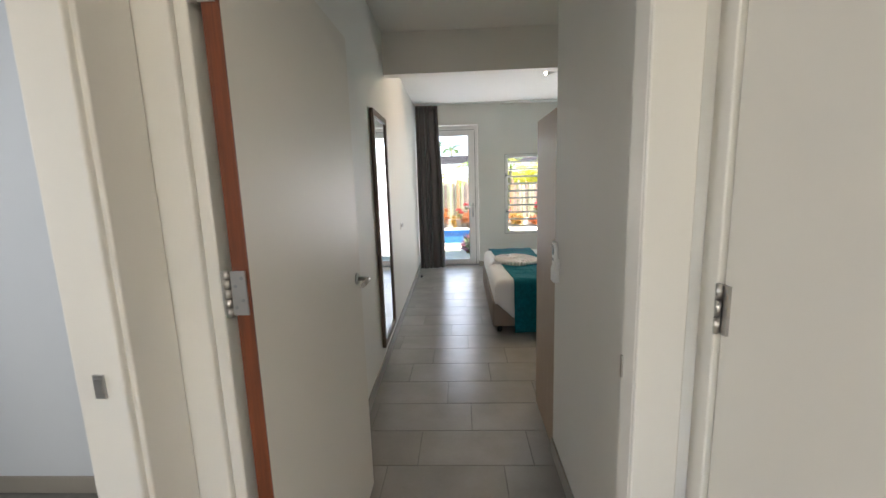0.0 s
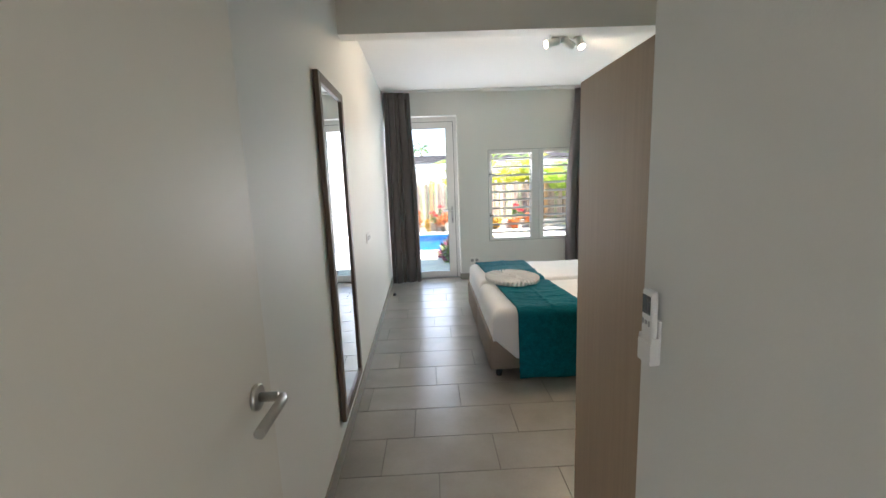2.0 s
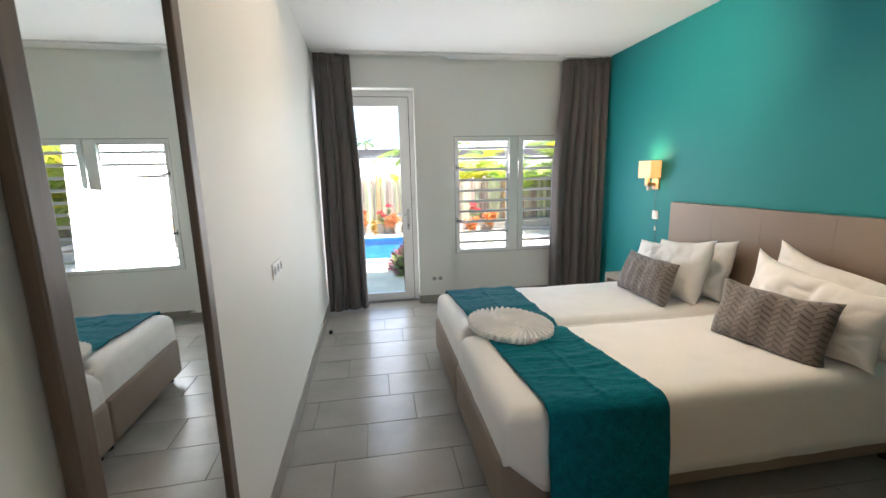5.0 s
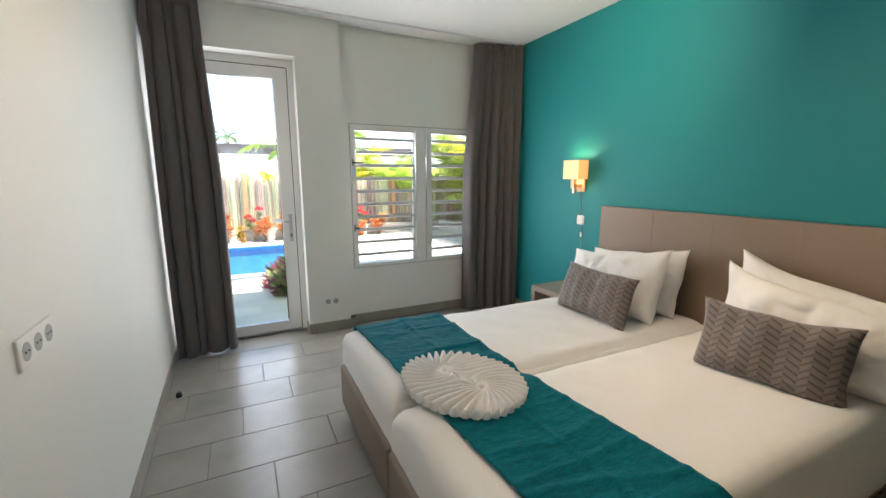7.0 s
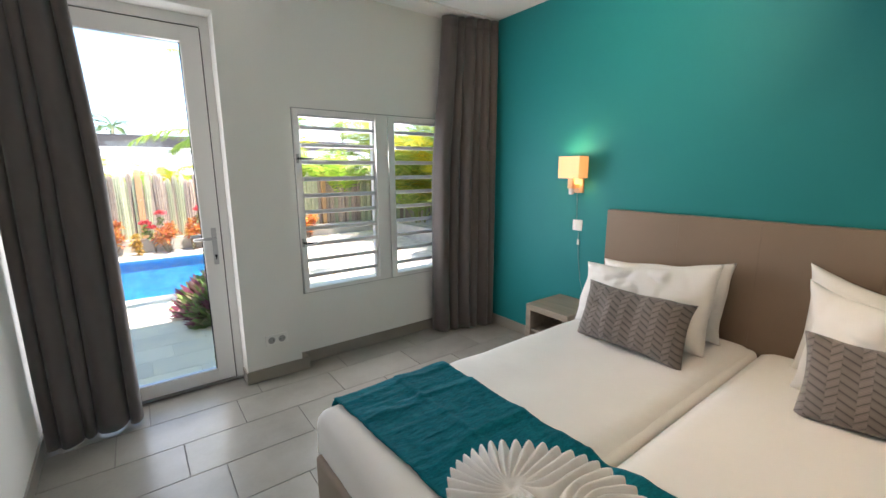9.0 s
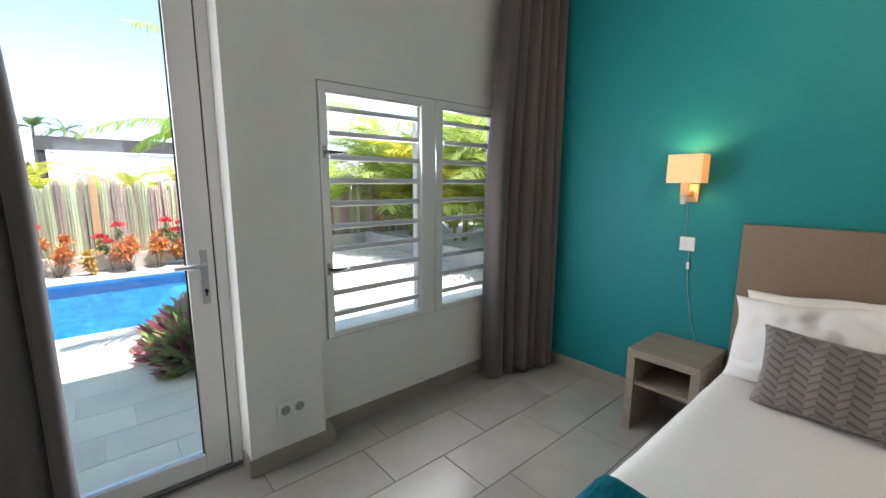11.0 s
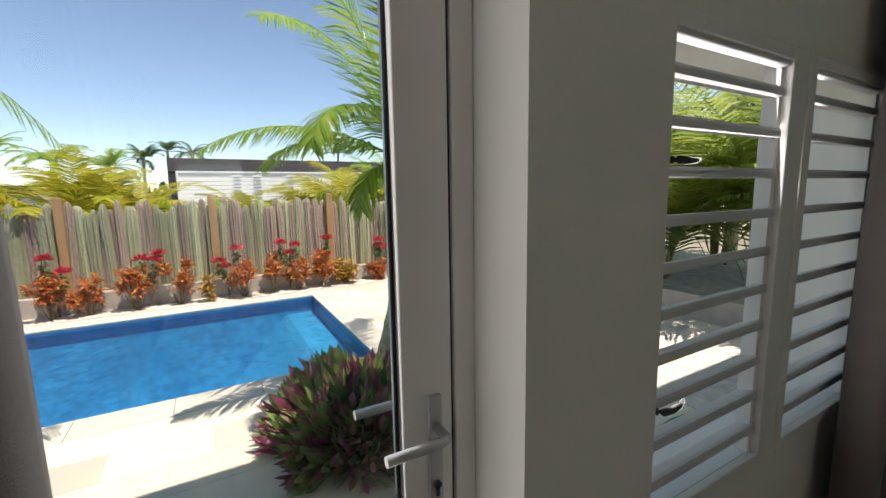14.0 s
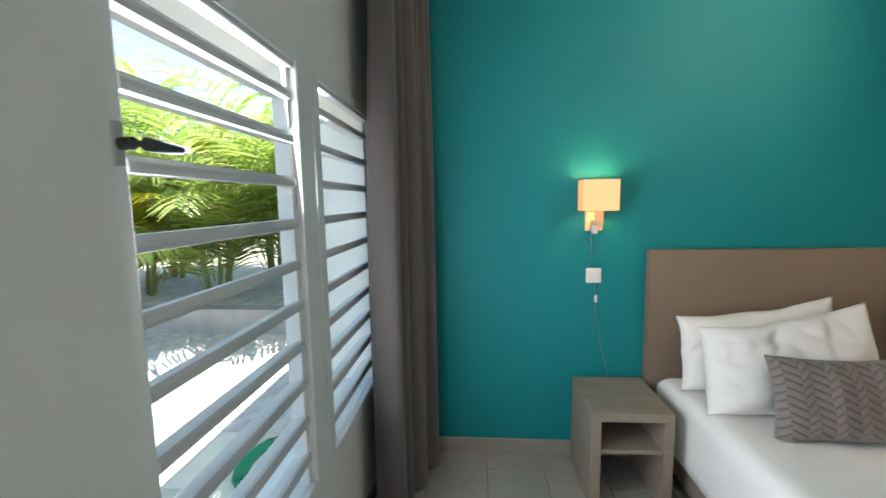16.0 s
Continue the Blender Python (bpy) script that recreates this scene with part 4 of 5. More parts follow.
lp = new("lamp_light", bpy.data.lights.new("lamp_light", "POINT"))
lp.data.energy, lp.data.color, lp.data.shadow_soft_size = 2.1, (1.0, 0.70, 0.38), 0.03
lp.location = (XT - 0.09, 6.195, 1.50)
socket_plate("light_switch", 1, (XT, 6.187, 1.05), -90, "white square light switch on the teal wall", "switch", 1)
bm = bmesh.new()
tube(bm, [(XT - 0.006, 6.205, 1.295), (XT - 0.005, 6.20, 1.2), (XT - 0.005, 6.197, 1.09)], 0.0014, 6)
tube(bm, [(XT - 0.005, 6.175, 1.0), (XT - 0.006, 6.172, 0.93), (XT - 0.005, 6.165, 0.8), (XT - 0.005, 6.135, 0.62), (XT - 0.006, 6.10, 0.5), (XT - 0.006, 6.08, 0.25)], 0.0014, 6)
flex = thing("lamp_flex", "thin clear lamp flex with an inline switch", "cable", (0, 0, 0))
part("cord", bm, GREYP, flex)
part("inline_switch", boxes((XT - 0.014, XT - 0.002, 6.164, 6.180, 0.90, 0.942), bevel=0.004), PLAST, flex)

# ---- ceiling spots ----
spots = thing("ceiling_spotlight", "white ceiling spotlight with three lit swivel heads", "ceiling light", (1.63, 5.02, CZ))
bm = bmesh.new()
box(bm, -0.14, 0.14, -0.045, 0.06, -0.022, 0.0, bevel=0.004)
part("mount", bm, PLAST, spots)
AIM = (((-0.115, 0.03), (-0.93, -0.20, -0.26), 10), ((0.125, 0.02), (0.15, -0.54, -0.82), 19), ((0.03, 0.05), (0.80, 0.40, -0.36), 16))
for (sx, sy_), aim, watts in AIM:
    d = Vector(aim).normalized()
    o = Vector((sx, sy_, -0.062))
    bm = bmesh.new()
    tube(bm, [(sx, sy_, -0.02), (sx, sy_, -0.062)], 0.006, 10)
    tube(bm, [o - d * 0.065, o - d * 0.06, o + d * 0.062, o + d * 0.065], [0.024, 0.034, 0.036, 0.034], 20)
    hd = part("spot_head", bm, PLAST, spots)
    bm = bmesh.new()
    tube(bm, [o + d * 0.060, o + d * 0.067, o + d * 0.070], [0.031, 0.031, 0.024], 20)
    part("bulb", bm, BULB, hd, "bright warm halogen bulb")
    sl = new("spot_light", bpy.data.lights.new("spot_light", "SPOT"))
    sl.data.energy, sl.data.color, sl.data.spot_size, sl.data.spot_blend, sl.data.shadow_soft_size = watts, (1.0, 0.76, 0.50), radians(90 if aim[0] > 0.5 else 92 if aim[0] < 0 else 118), 1.0, 0.025
    w0 = Vector((1.63, 5.02, CZ)) + o + d * 0.08
    sl.matrix_basis = look(w0, w0 + d)


# ---- outside ----
DZ = -0.05                                   # deck level
PX0, PX1, PY0, PY1 = -4.4, 1.62, 10.36, 13.12  # pool
bm = bmesh.new()
for a, b, c_, d in ((-400, 400, -200, PY0), (-400, 400, PY1, 700), (-400, PX0, PY0, PY1), (PX1, 400, PY0, PY1)):
    f_ = bm.faces.new([bm.verts.new(p) for p in ((a, c_, DZ - 0.05), (b, c_, DZ - 0.05), (b, d, DZ - 0.05), (a, d, DZ - 0.05))])
structure("ground", bm, GROUNDM, "dry sandy ground around the garden", "ground")
structure("roof", boxes((-6, 1.9, -5, 8.22, 2.95, 3.12), (1.9, 7, -5, 7.56, 2.95, 3.1)), RENDERW, "white flat roof slab with overhang", "roof")
bm = boxes((PX0, PX1, PY0, PY1, -1.45, -1.35), (PX0 - 0.15, PX0, PY0 - 0.15, PY1 + 0.15, -1.45, DZ - 0.02), (PX1, PX1 + 0.15, PY0 - 0.15, PY1 + 0.15, -1.45, DZ - 0.02),
           (PX0, PX1, PY0 - 0.15, PY0, -1.45, DZ - 0.02), (PX0, PX1, PY1, PY1 + 0.15, -1.45, DZ - 0.02))
pool = structure("pool", bm, POOLT, "rectangular swimming pool lined with blue mosaic", "pool")
bm = bmesh.new()
prof = [(0.35, -1.349), (1.16, -0.36), (1.24, -0.30), (PX1 - 0.005, -0.29), (PX1 - 0.005, -1.349)]
ends = [[bm.verts.new((x, y, z)) for x, z in prof] for y in (PY0 + 0.005, PY1 - 0.005)]
for i in range(len(prof)):
    bm.faces.new((ends[0][i], ends[0][(i + 1) % len(prof)], ends[1][(i + 1) % len(prof)], ends[1][i]))
bm.faces.new(ends[0])
bm.faces.new(list(reversed(ends[1])))
part("step", bm, POOLS, pool, "pale blue underwater bench")
wl = (DZ - 0.20, DZ - 0.021)
part("waterline_band", boxes((PX0 + 0.004, PX1 - 0.004, PY1 - 0.004, PY1 - 0.0005, *wl), (PX0 + 0.004, PX1 - 0.004, PY0 + 0.0005, PY0 + 0.004, *wl), (PX1 - 0.004, PX1 - 0.0005, PY0, PY1, *wl), (PX0 + 0.0005, PX0 + 0.004, PY0, PY1, *wl)), WATERL, pool, "dark blue waterline tiles")
bm = bmesh.new()
bm.faces.new([bm.verts.new(p) for p in ((PX0, PY0, DZ - 0.06), (PX1, PY0, DZ - 0.06), (PX1, PY1, DZ - 0.06), (PX0, PY1, DZ - 0.06))])
structure("water", bm, WATER, "clear blue rippled pool water", "water")
structure("sand_bed", boxes((-6, 5.2, 13.42, 13.8, DZ - 0.05, DZ + 0.012), (3.2, 5.2, 7.6, 13.42, DZ - 0.05, DZ + 0.008)), SAND, "pale coral sand strip", "sand")
structure("kerb", boxes((-6, 5.4, 13.8, 13.93, DZ - 0.05, 0.215), (5.2, 5.4, 6.5, 13.8, DZ - 0.05, 0.25), bevel=0.01), CONC, "low concrete planter kerb", "kerb")
structure("planter_soil", boxes((-6, 9, 13.93, 15.2, DZ - 0.05, 0.16), (5.4, 9, 6.5, 13.93, DZ - 0.05, 0.18)), SAND, "sandy planter bed behind the kerb", "soil")


def frond(bm, base, azimuth, rise, length, droop, pairs, leaf, width=0.022, hang=0.5, rnd=random, segs=2, stem=0.008):
    """One feather leaf: an arching rib with leaflets on both sides."""
    base = Vector(base)
    h = Vector((math.cos(azimuth), math.sin(azimuth), 0))
    side = Vector((-h.y, h.x, 0))
    pts = []
    p, a = base.copy(), rise
    n = 14
    for i in range(n + 1):
        pts.append(p.copy())
        p = p + (h * math.cos(a) + Vector((0, 0, 1)) * math.sin(a)) * (length / n)
        a -= droop / n * (0.5 + i / n)
    tube(bm, pts, [stem * (1 - 0.85 * i / n) for i in range(n + 1)], 5, False)
    for k in range(pairs):
        s = 0.16 + 0.83 * k / pairs
        i = min(int(s * n), n - 1)
        q = pts[i].lerp(pts[i + 1], s * n - i)
        d = (pts[i + 1] - pts[i]).normalized()
        up = side.cross(d).normalized()
        ll = leaf * (0.35 + 0.65 * math.sin(math.pi * min(1, s * 0.92 + 0.1)) ** 0.7) * rnd.uniform(0.85, 1.1)
        for sg in (-1, 1):
            w = (side * sg * 0.88 + d * (0.55 + 0.4 * s) + up * 0.18 + Vector((rnd.uniform(-0.1, 0.1), rnd.uniform(-0.1, 0.1), rnd.uniform(-0.1, 0.1)))).normalized()
            pr = None
            x, ww = q.copy(), w.copy()
            acr = w.cross(up).normalized()
            for j in range(segs + 1):
                tt = j / segs
                wd = width * (0.55 + 0.9 * tt - 1.42 * tt * tt) if segs > 1 else width * (1 - 0.9 * tt)
                pair = (bm.verts.new(x - acr * wd / 2), bm.verts.new(x + acr * wd / 2))
                if pr:
                    bm.faces.new((pr[0], pr[1], pair[1], pair[0]))
                pr = pair
                x = x + ww * (ll / segs)
                ww = (ww + Vector((0, 0, -hang / segs))).normalized()
    return pts


# the palm beside the pool
rnd = random.Random(11)
palm = thing("palm_tree", "young coconut palm with a curved ringed trunk", "palm tree", (0, 0, 0))
axis = [(1.31, 9.50, DZ), (1.36, 9.5, 0.1), (1.43, 9.5, 0.36), (1.49, 9.5, 0.62), (1.53, 9.5, 0.95), (1.56, 9.5, 1.25), (1.585, 9.5, 1.5), (1.605, 9.5, 1.72)]
pts, rad = [], []
for a, b in zip(axis, axis[1:]):
    for k in range(6):
        pts.append(Vector(a).lerp(Vector(b), k / 6))
for i, p in enumerate(pts):
    s = i / len(pts)
    rad.append((0.105 - 0.075 * min(1, s * 1.25) + 0.012 * (s > 0.8)) * (1.07 if i % 4 == 0 else 1.0))
bm = bmesh.new()
tube(bm, pts, rad, 16)
part("trunk", bm, TRUNK, palm)
top = (1.605, 9.5, 1.70)
for az, rise, ln, dr, lf, hg in ((176, 77, 2.0, 0.95, 0.50, 0.5), (182, 27, 1.36, 1.2, 0.30, 1.5), (215, 50, 1.2, 2.4, 0.34, 0.9), (128, 70, 1.9, 1.3, 0.42, 0.5), (60, 60, 1.8, 1.7, 0.42, 0.6),
                                 (10, 50, 1.8, 1.8, 0.42, 0.6), (330, 58, 1.8, 1.9, 0.42, 0.6), (285, 66, 1.7, 1.6, 0.4, 0.6), (196, 5, 0.62, 2.2, 0.30, 1.0), (250, 74, 1.7, 1.5, 0.4, 0.6), (150, 30, 1.15, 1.5, 0.30, 0.9)):
    bm = bmesh.new()
    frond(bm, top, radians(az), radians(rise), ln, dr, 66, lf, 0.025, hg, rnd)
    part("frond", bm, PALM, palm)
palm2 = thing("palm_tree", "coconut palm reaching over the pool deck", "palm tree", (0, 0, 0))
bm = bmesh.new()
tube(bm, [(-2.6, 9.4, DZ), (-2.5, 9.45, 0.8), (-2.3, 9.5, 1.7), (-2.05, 9.55, 2.5)], [0.12, 0.08, 0.065, 0.06], 14)
part("trunk", bm, TRUNK, palm2)
for az, rise, ln, dr in ((4, 2, 2.0, 1.2), (5, 45, 2.1, 1.7), (60, 50, 2.0, 1.9), (120, 50, 2.0, 1.8), (180, 45, 2.0, 1.9), (240, 50, 2.0, 1.8), (300, 50, 2.0, 1.8), (335, 62, 2.1, 1.5)):
    bm = bmesh.new()
    frond(bm, (-2.05, 9.55, 2.5), radians(az), radians(rise), ln, dr, 44, 0.42, 0.028, 0.6, rnd)
    part("frond", bm, PALM, palm2)


def areca(x, y, z, height, fronds, seed, mat, label, low=(0.15, 0.4), name="areca_palm"):
    r = random.Random(seed)
    ob = thing(name, label, "palm", (x, y, z), "areca palms")
    for k in range(5):
        bm = bmesh.new()
        a = r.uniform(0, 6.28)
        tube(bm, [(0.12 * math.cos(a), 0.12 * math.sin(a), 0), (0.22 * math.cos(a), 0.22 * math.sin(a), height * 0.35)], [0.03, 0.018], 6)
        part("stem", bm, STEM, ob)
    bm = bmesh.new()
    for k in range(fronds):
        a = 2 * math.pi * k / fronds + r.uniform(-0.3, 0.3)
        frond(bm, (0.15 * math.cos(a), 0.15 * math.sin(a), height * r.uniform(*low)), a, radians(r.uniform(52, 84)), height * r.uniform(0.65, 0.95), r.uniform(1.0, 2.0), 30, height * 0.22, 0.05, 0.6, r, 2, 0.009)
    part("fronds", bm, mat, ob)
    return ob


k = 0
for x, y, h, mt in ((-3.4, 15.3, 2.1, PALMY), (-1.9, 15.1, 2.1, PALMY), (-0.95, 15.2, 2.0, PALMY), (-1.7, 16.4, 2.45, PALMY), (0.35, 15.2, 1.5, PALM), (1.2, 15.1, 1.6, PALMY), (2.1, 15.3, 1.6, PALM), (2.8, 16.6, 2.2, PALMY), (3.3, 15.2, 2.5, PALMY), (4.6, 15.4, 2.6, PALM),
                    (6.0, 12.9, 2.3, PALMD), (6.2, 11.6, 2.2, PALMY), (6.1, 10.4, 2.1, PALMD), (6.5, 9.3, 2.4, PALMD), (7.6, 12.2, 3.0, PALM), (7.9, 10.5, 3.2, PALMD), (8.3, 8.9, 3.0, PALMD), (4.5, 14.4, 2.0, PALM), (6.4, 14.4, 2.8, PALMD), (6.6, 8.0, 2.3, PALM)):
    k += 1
    areca(x, y + (0.55 if y > 15 and h < 2.7 else 0), 0.1, h * (1.2 if x > 5 else 1), 34 if x > 5 else 15, 40 + k, mt, "yellow green areca palm behind the fence" if mt is PALMY else "dense green areca palm in the planter", (0.02, 0.42) if x > 5 else (0.15, 0.4))
for x, y, h in ((-4.6, 27, 2.9), (-6.6, 28, 3.3), (-3.3, 29, 2.8), (-8.4, 27, 3.0), (-3.2, 40, 4.0), (-1.9, 41, 4.6), (-0.4, 40, 4.5), (9, 38, 4.6), (14, 36, 5.2), (7.8, 13.6, 3.1), (10.4, 11.5, 4.0), (12, 16, 4.4)):
    k += 1
    ob = thing("coconut_palm", "tall coconut palm in the distance", "palm tree", (x, y, -0.1), "distant palms")
    bm = bmesh.new()
    tube(bm, [(0, 0, 0), (0.1, 0, h * 0.5), (0.15, 0.05, h)], [0.16, 0.1, 0.08], 8)
    part("trunk", bm, TRUNK, ob)
    bm = bmesh.new()
    r = random.Random(k)
    for q in range(15):
        frond(bm, (0.15, 0.05, h), q * 0.42 + r.uniform(-0.2, 0.2), radians(r.uniform(5, 70)), 1.5, r.uniform(1.0, 1.9), 22, 0.40, 0.05, 0.6, r, 1, 0.02)
    part("crown", bm, FARLEAF if y > 30 else PALM, ob)


def clump(bm, n, rx, ry, rz, size, r, base=0.0, spread=1.0, wid=0.3):
    """Leaves scattered over a lumpy mound."""
    for _ in range(n):
        a, e = r.uniform(0, 6.283), math.asin(r.uniform(0.02, 1))
        rr = r.uniform(0.72, 1.0) * (1 + 0.14 * math.sin(3 * a + 1) + 0.08 * math.sin(7 * a))
        p = Vector((rx * rr * math.cos(a) * math.cos(e), ry * rr * math.sin(a) * math.cos(e), base + rz * rr * math.sin(e)))
        d = (Vector((p.x / rx, p.y / ry, (p.z - base) / rz)) + Vector((r.uniform(-.5, .5), r.uniform(-.5, .5), r.uniform(0.0, 0.9))) * spread).normalized()
        s = d.cross(Vector((r.uniform(-1, 1), r.uniform(-1, 1), r.uniform(-1, 1)))).normalized()
        u = d.cross(s)
        ln = size * r.uniform(0.7, 1.25)
        w = ln * wid
        v = [bm.verts.new(p - d * ln * 0.4 - s * w * 0.3), bm.verts.new(p - d * ln * 0.4 + s * w * 0.3), bm.verts.new(p + d * ln * 0.15 + s * w * 0.5 + u * ln * 0.03), bm.verts.new(p + d * ln * 0.6), bm.verts.new(p + d * ln * 0.15 - s * w * 0.5 + u * ln * 0.03)]
        bm.faces.new(v)


bush = thing("oyster_plant", "dense oyster plant with purple green spear leaves", "shrub", (1.08, 9.17, DZ))
bm = bmesh.new()
r = random.Random(5)
clump(bm, 2300, 0.58, 0.49, 0.44, 0.155, r, 0.0, 0.7, 0.29)
part("foliage", bm, RHOEO, bush)
bm = bmesh.new()
clump(bm, 620, 0.61, 0.52, 0.45, 0.16, r, 0.0, 0.7, 0.26)
part("young_leaves", bm, leafy("purple_oyster_leaf", (0.16, 0.035, 0.06), (0.30, 0.08, 0.13), (0.42, 0.17, 0.20), trans=0.3), bush, "purple young leaves")
# dark blob whose colour stands in for the shade between the leaves
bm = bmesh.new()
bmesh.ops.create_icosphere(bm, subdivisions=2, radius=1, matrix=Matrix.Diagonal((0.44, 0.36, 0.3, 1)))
part("core_shade", bm, material("painted_core_shade", (0.03, 0.045, 0.02), 0.9, vary=0.3, scale=20, bump=1.0, bscale=30), bush)

def rosette(bm, p, n, size, r, wid=0.24):
    """Long leaves spreading from a twig's tip."""
    for q in range(n):
        a, e = 2.4 * q + r.uniform(-0.4, 0.4), r.uniform(-0.25, 1.2)
        dd = Vector((math.cos(a) * math.cos(e), math.sin(a) * math.cos(e), math.sin(e)))
        s = Vector((-math.sin(a), math.cos(a), r.uniform(-0.3, 0.3))).normalized()
        ln = size * r.uniform(0.7, 1.2)
        o = p + Vector((0, 0, -0.05 * r.random()))
        t_ = o + dd * ln + Vector((0, 0, -0.25 * ln))
        m_ = o + dd * ln * 0.55
        w = ln * wid / 2
        v = [bm.verts.new(o), bm.verts.new(m_ + s * w), bm.verts.new(t_), bm.verts.new(m_ - s * w)]
        bm.faces.new(v)


for x, y, h, mt, tips in ((-2.6, 13.62, 0.55, CROTON, 9), (-2.05, 13.6, 0.5, CROTON, 8), (-1.5, 13.6, 0.56, CROTON, 11), (-1.12, 13.6, 0.46, CROTON, 9), (-0.6, 13.58, 0.52, CROTON, 12), (-0.12, 13.6, 0.56, CROTON, 9), (0.27, 13.55, 0.36, CROTONY, 4),
                           (0.72, 13.56, 0.50, CROTON, 13), (1.12, 13.62, 0.56, CROTON, 9), (1.52, 13.6, 0.50, CROTON, 9), (1.92, 13.62, 0.54, CROTON, 8), (2.3, 13.62, 0.38, CROTONY, 8), (2.85, 13.62, 0.36, CROTON, 6), (3.4, 13.6, 0.5, CROTON, 8)):
    ob = thing("croton_shrub", "low croton shrub with yellow leaves" if mt is CROTONY else "low croton shrub with orange red leaves on bare twigs", "shrub", (x, y, DZ), "shrubs along the kerb")
    r = random.Random(int(x * 100) + 900)
    bm, lf = bmesh.new(), bmesh.new()
    for q in range(int(tips * 1.2)):
        a, rr, hh = r.uniform(0, 6.28), r.uniform(0.02, 0.2) * (0.4 if tips == 4 else 1), 1.1 * h * r.uniform(0.5, 1.0)
        p = Vector((rr * math.cos(a), rr * math.sin(a) * 0.8, hh))
        tube(bm, [(0.02 * math.cos(a), 0.02 * math.sin(a), 0), (p.x * 0.6, p.y * 0.6, hh * 0.5), p], [0.007, 0.006, 0.004], 5)
        for lev in range(2 if tips > 8 else 3):
            rosette(lf, p - Vector((p.x * 0.15 * lev, p.y * 0.15 * lev, 0.075 * lev)), 18, 0.125, r, 0.26)
    part("twigs", bm, TWIG, ob)
    part("foliage", lf, mt, ob)
for x, y, h in ((-2.2, 13.7, 0.7), (-1.45, 13.7, 0.78), (-0.45, 13.7, 0.74), (0.52, 13.68, 0.74), (1.40, 13.7, 0.78), (1.90, 13.7, 0.80), (3.0, 13.7, 0.7)):
    ob = thing("ixora_shrub", "slender ixora with round red flower heads", "shrub", (x, y, DZ), "shrubs along the kerb")
    r = random.Random(int(x * 50) + 500)
    tw, gl = bmesh.new(), bmesh.new()
    for q in range(4):
        p = Vector((r.uniform(-0.13, 0.13), r.uniform(-0.05, 0.05), h - (0.0 if q == 0 else r.uniform(0.05, 0.3))))
        tube(tw, [(0, 0, 0), (p.x * 0.5, p.y * 0.5, p.z * 0.6), p], [0.007, 0.005, 0.004], 5)
        rosette(gl, p - Vector((0, 0, 0.07)), 14, 0.09, r, 0.4)
        rosette(gl, p - Vector((0, 0, 0.16)), 14, 0.10, r, 0.4)
        if q < 3:
            b2 = bmesh.new()
            clump(b2, 80, 0.085, 0.08, 0.06, 0.05, r, 0, 0.6, 0.8)
            for v in b2.verts:
                v.co += p
            part("flower_head", b2, IXORA, ob, "round red flower head")
    part("twigs", tw, TWIG, ob)
    part("foliage", gl, GREENL, ob, "glossy green leaves")
bm = bmesh.new()
for q in range(4):
    rr = 0.13 + 0.018 * q
    tube(bm, [(2.88 + rr * 1.5 * math.cos(t_ * 0.39), 8.02 + rr * math.sin(t_ * 0.39), DZ + 0.012 + 0.004 * q) for t_ in range(17)], 0.011, 7)
tube(bm, [(2.68, 8.02, DZ + 0.012), (2.58, 7.98, DZ + 0.012), (2.5, 7.86, DZ + 0.012), (2.46, 7.64, DZ + 0.012)], 0.011, 7)
solid("garden_hose", bm, material("green_hose", (0.02, 0.28, 0.13), 0.4, vary=0.06, scale=8), "coiled green garden hose on the paving", "hose")

# cactus fence
fence = thing("cactus_fence", "living fence of ribbed cactus columns between timber posts", "fence", (0, 0, 0))
variants = []
for q in range(5):
    r = random.Random(70 + q)
    bm = bmesh.new()
    n, ht = 16, 1.0
    levels = [0, 0.12, 0.3, 0.5, 0.7, 0.86, 0.95, 0.985, 1.0]
    ring0 = None
    for i, lv in enumerate(levels):
        taper = (0.94, 1, 1.02, 1.0, 1.03, 1.0, 0.86, 0.55, 0.12)[i]
        ox, oy = 0.16 * noise.noise((lv * 2, q, 0)), 0.16 * noise.noise((lv * 2, q, 5))
        ring = [bm.verts.new((ox + taper * (1.0 if j % 2 else 0.74) * math.cos(2 * math.pi * j / n), oy + taper * (1.0 if j % 2 else 0.74) * math.sin(2 * math.pi * j / n), lv)) for j in range(n)]
        if ring0:
            for j in range(n):
                bm.faces.new((ring0[j], ring0[(j + 1) % n], ring[(j + 1) % n], ring[j]))
        ring0 = ring
    bm.faces.new(ring0)
    variants.append(mesh_of("cactus_column", bm, CACTUSD if q in (1, 4) else CACTUS))
r = random.Random(8)
x = -6.0
while x < 7.5:
    w = r.uniform(0.046, 0.062)
    ob = new("cactus_column", variants[r.choice((0, 1, 1, 2, 3, 4, 4, 2))])
    ob.parent = fence
    ob.matrix_basis = Matrix.Translation((x, 14.12 + r.uniform(-0.04, 0.04), 0.15)) @ Matrix.Rotation(r.uniform(-0.03, 0.03), 4, "Y") @ Matrix.Rotation(r.uniform(0, 6), 4, "Z") @ Matrix.Diagonal((w, w, r.uniform(1.12, 1.32), 1))
    x += w * r.uniform(1.15, 1.5)
for px in (-5.0, -3.2, -1.4, 0.39, 2.18, 3.97, 5.8):
    part("post", boxes((px - 0.05, px + 0.05, 14.0, 14.07, 0.1, 1.5), bevel=0.008), POSTM, fence, "orange brown timber post")

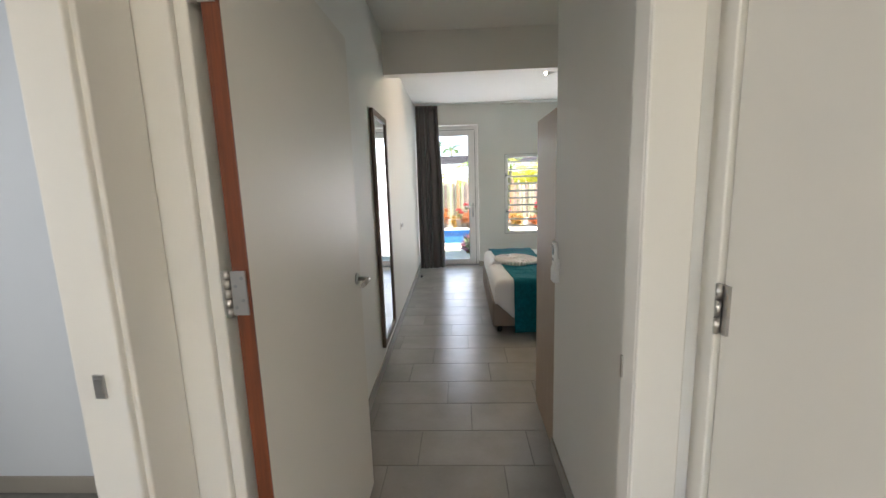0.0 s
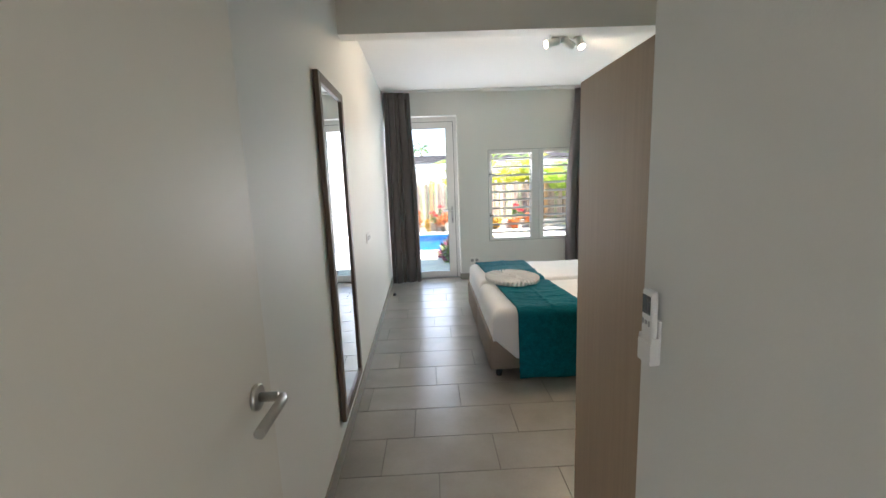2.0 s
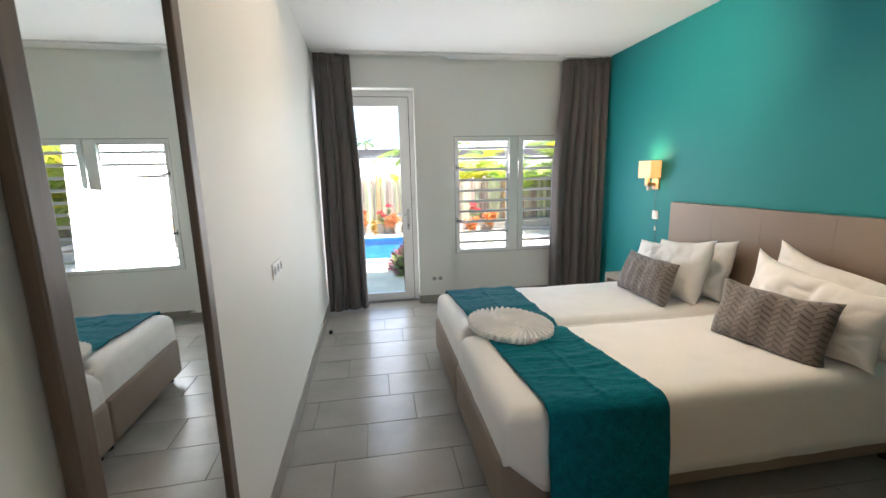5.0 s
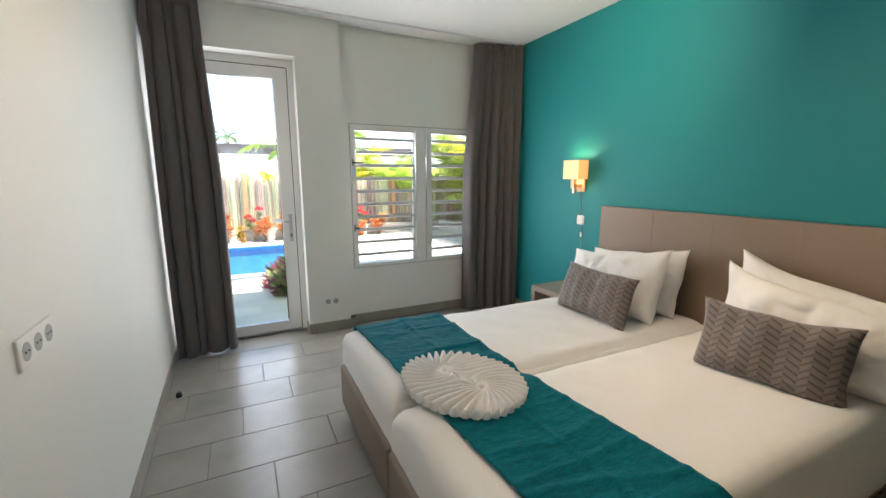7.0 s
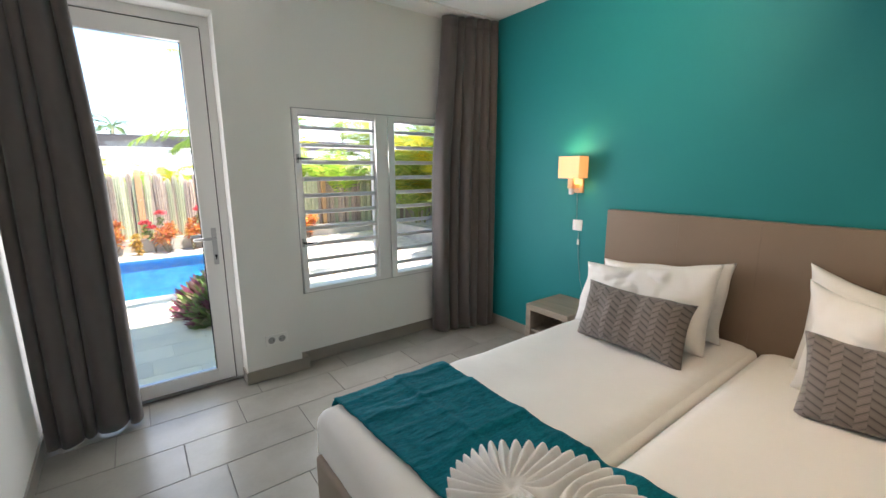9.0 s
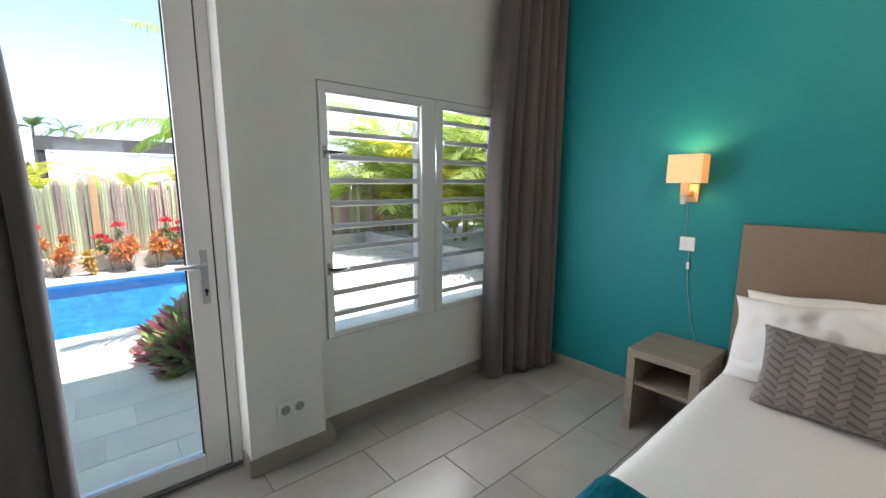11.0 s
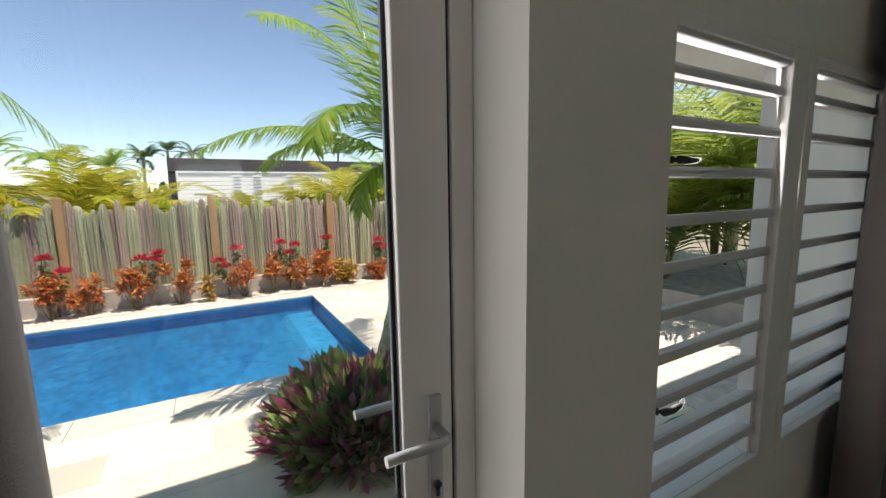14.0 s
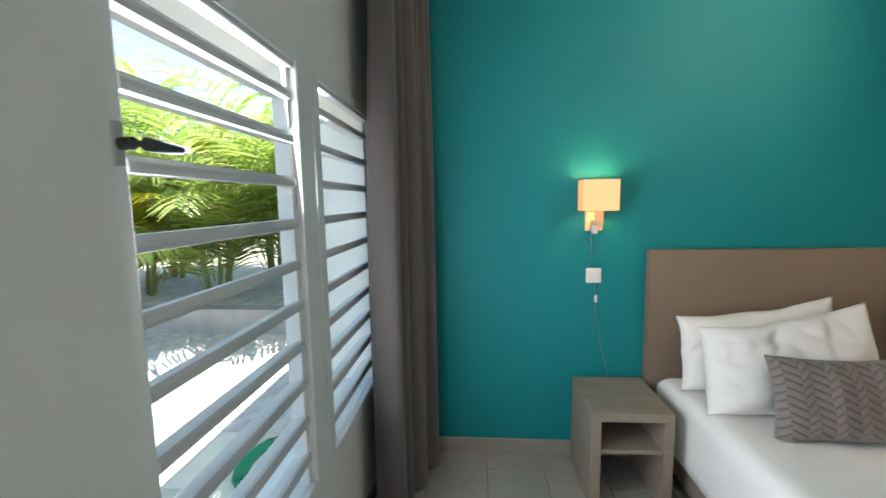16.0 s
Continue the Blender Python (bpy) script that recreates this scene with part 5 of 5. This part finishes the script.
# the neighbours' house
house = thing("house", "white boarded bungalow under a dark grey shingle roof", "house", (0, 26, 0))
part("wall", boxes((-0.88, 12, 0, 5, -0.1, 2.45)), ROOFM, house, "dark grey clad outer wall")
bm = bmesh.new()
prism(bm, [(-0.9, -0.03), (12.2, -0.03), (12.2, 5.2), (-0.9, 5.2)], 2.46, 2.98)
for v in bm.verts:
    if v.co.z > 2.7:
        v.co.y += 0.12
part("roof", bm, ROOFM, house)
part("surround", boxes((-0.64, -0.56, -0.12, 0, 0, 2.47), (-0.56, 11.9, -0.12, 0, 2.40, 2.47)), ALU, house, "white frame round the boarded wall")
for q in range(14):
    part("board", boxes((-0.56, 11.9, -0.075, -0.001, 0.12 + 0.163 * q, 0.272 + 0.163 * q), bevel=0.01), RENDERW, house)
for hx in (1.31, 2.08, 3.40, 4.08, 6.2, 6.9, 8.4):
    w_ = part("window", boxes((hx, hx + 0.34, -0.10, -0.076, 1.05, 2.36)), ALU, house, "white louvred shutter")
    for q in range(9):
        part("slat", boxes((hx + 0.03, hx + 0.31, -0.118, -0.101, 1.10 + 0.138 * q, 1.15 + 0.138 * q)), GREYP, w_)
house2 = thing("house", "low white house far behind the palms", "house", (-9.5, 30, 0))
part("wall", boxes((0, 6, 0, 4, -0.1, 1.75)), RENDERW, house2)
part("roof", boxes((-0.3, 6.3, -0.3, 4.3, 1.75, 2.05), bevel=0.05), ROOFM, house2)
bm = bmesh.new()
r = random.Random(77)
for q in range(140):
    x0, y0 = r.uniform(-45, 60), r.uniform(44, 70)
    b2 = bmesh.new()
    clump(b2, 60, r.uniform(1.0, 2.2), 1.2, r.uniform(1.0, 2.6), 0.8, r, 0, 0.9, 0.5)
    for v in b2.verts:
        v.co += Vector((x0, y0, 0))
    me = bpy.data.meshes.new("tmp")
    b2.to_mesh(me)
    b2.free()
    bm.from_mesh(me)
    bpy.data.meshes.remove(me)
solid("far_bushes", bm, FARLEAF, "hazy green bushes in the distance", "bushes", kind="stuff")

# ---- pieces: paving and floor tiles ----
deck = structure("pavement", boxes((-4.6, 3.2, 7.6, PY0 - 0.3, DZ - 0.06, DZ - 0.003), (PX1 + 0.3, 3.2, PY0 - 0.3, 13.42, DZ - 0.06, DZ - 0.004)), DECKG, "pale travertine slabs of the pool deck", "paving")


def slab_mesh(name, w, d, h, mat, bev=0.003):
    bm = bmesh.new()
    box(bm, -w / 2, w / 2, -d / 2, d / 2, -h, 0)
    top_e = [e for e in bm.edges if all(v.co.z > -1e-6 for v in e.verts)]
    bmesh.ops.bevel(bm, geom=top_e, offset=bev, segments=1, affect="EDGES")
    return mesh_of(name, bm, mat)


def lay(parent, name, x0, x1, y0, y1, pw, pd, joint, z, mat, offsets, rows0=0, cut=None, jit=0.0):
    """Rows of pieces along x, each row shifted, cut at the sides."""
    cache = {}
    r = random.Random(4)
    nrow = int(math.ceil((y1 - y0) / pd))
    for k in range(nrow):
        ya, yb = y0 + k * pd, min(y0 + (k + 1) * pd, y1)
        off = offsets[(k + rows0) % len(offsets)]
        i = math.floor((x0 - off) / pw)
        while off + i * pw < x1:
            xa, xb = max(off + i * pw, x0), min(off + (i + 1) * pw, x1)
            i += 1
            if xb - xa < 0.02 or yb - ya < 0.02:
                continue
            if cut and cut((xa + xb) / 2, (ya + yb) / 2):
                continue
            key = (round(xb - xa, 3), round(yb - ya, 3))
            if key not in cache:
                cache[key] = slab_mesh(name, key[0] - joint, key[1] - joint, 0.012, mat, 0.0012)
            ob = new(name, cache[key])
            ob.parent = parent
            ob.location = ((xa + xb) / 2, (ya + yb) / 2, z + r.uniform(-jit, jit))


lay(deck, "slab", -2.4, 3.2, 7.62, PY0 - 0.3, 0.56, 0.305, 0.003, DZ, TRAV, (0.0, 0.25, 0.41, 0.12, 0.33), jit=0.0005)
lay(deck, "slab", PX1 + 0.3, 3.2, PY0 - 0.3, 13.42, 0.56, 0.305, 0.003, DZ, TRAV, (0.1, 0.4, 0.22), jit=0.0005)
lay(pool, "coping_slab", PX0, PX1 + 0.3, PY0 - 0.3, PY0, 0.6, 0.3, 0.005, DZ + 0.002, COPING, (0.0,))
lay(pool, "coping_slab", PX0, PX1 + 0.3, PY1, PY1 + 0.3, 0.6, 0.3, 0.005, DZ + 0.002, COPING, (0.2,))
lay(pool, "coping_slab", PX1, PX1 + 0.3, PY0, PY1, 0.3, 0.6, 0.005, DZ + 0.002, COPING, (PX1,))
TY = 3.985 - 0.31 * 13
TILE_X = (0.51, 0.35, 0.05, 0.21)
lay(floor, "tile", -0.30, 2.98, TY + 0.31 * 3, 7.36, 0.62, 0.31, 0.004, 0.0, TILE, TILE_X, 3)
lay(floor, "tile", -2.6, 2.6, -0.975, TY + 0.31 * 3, 0.62, 0.31, 0.004, 0.0, TILE, (0.0, 0.31))
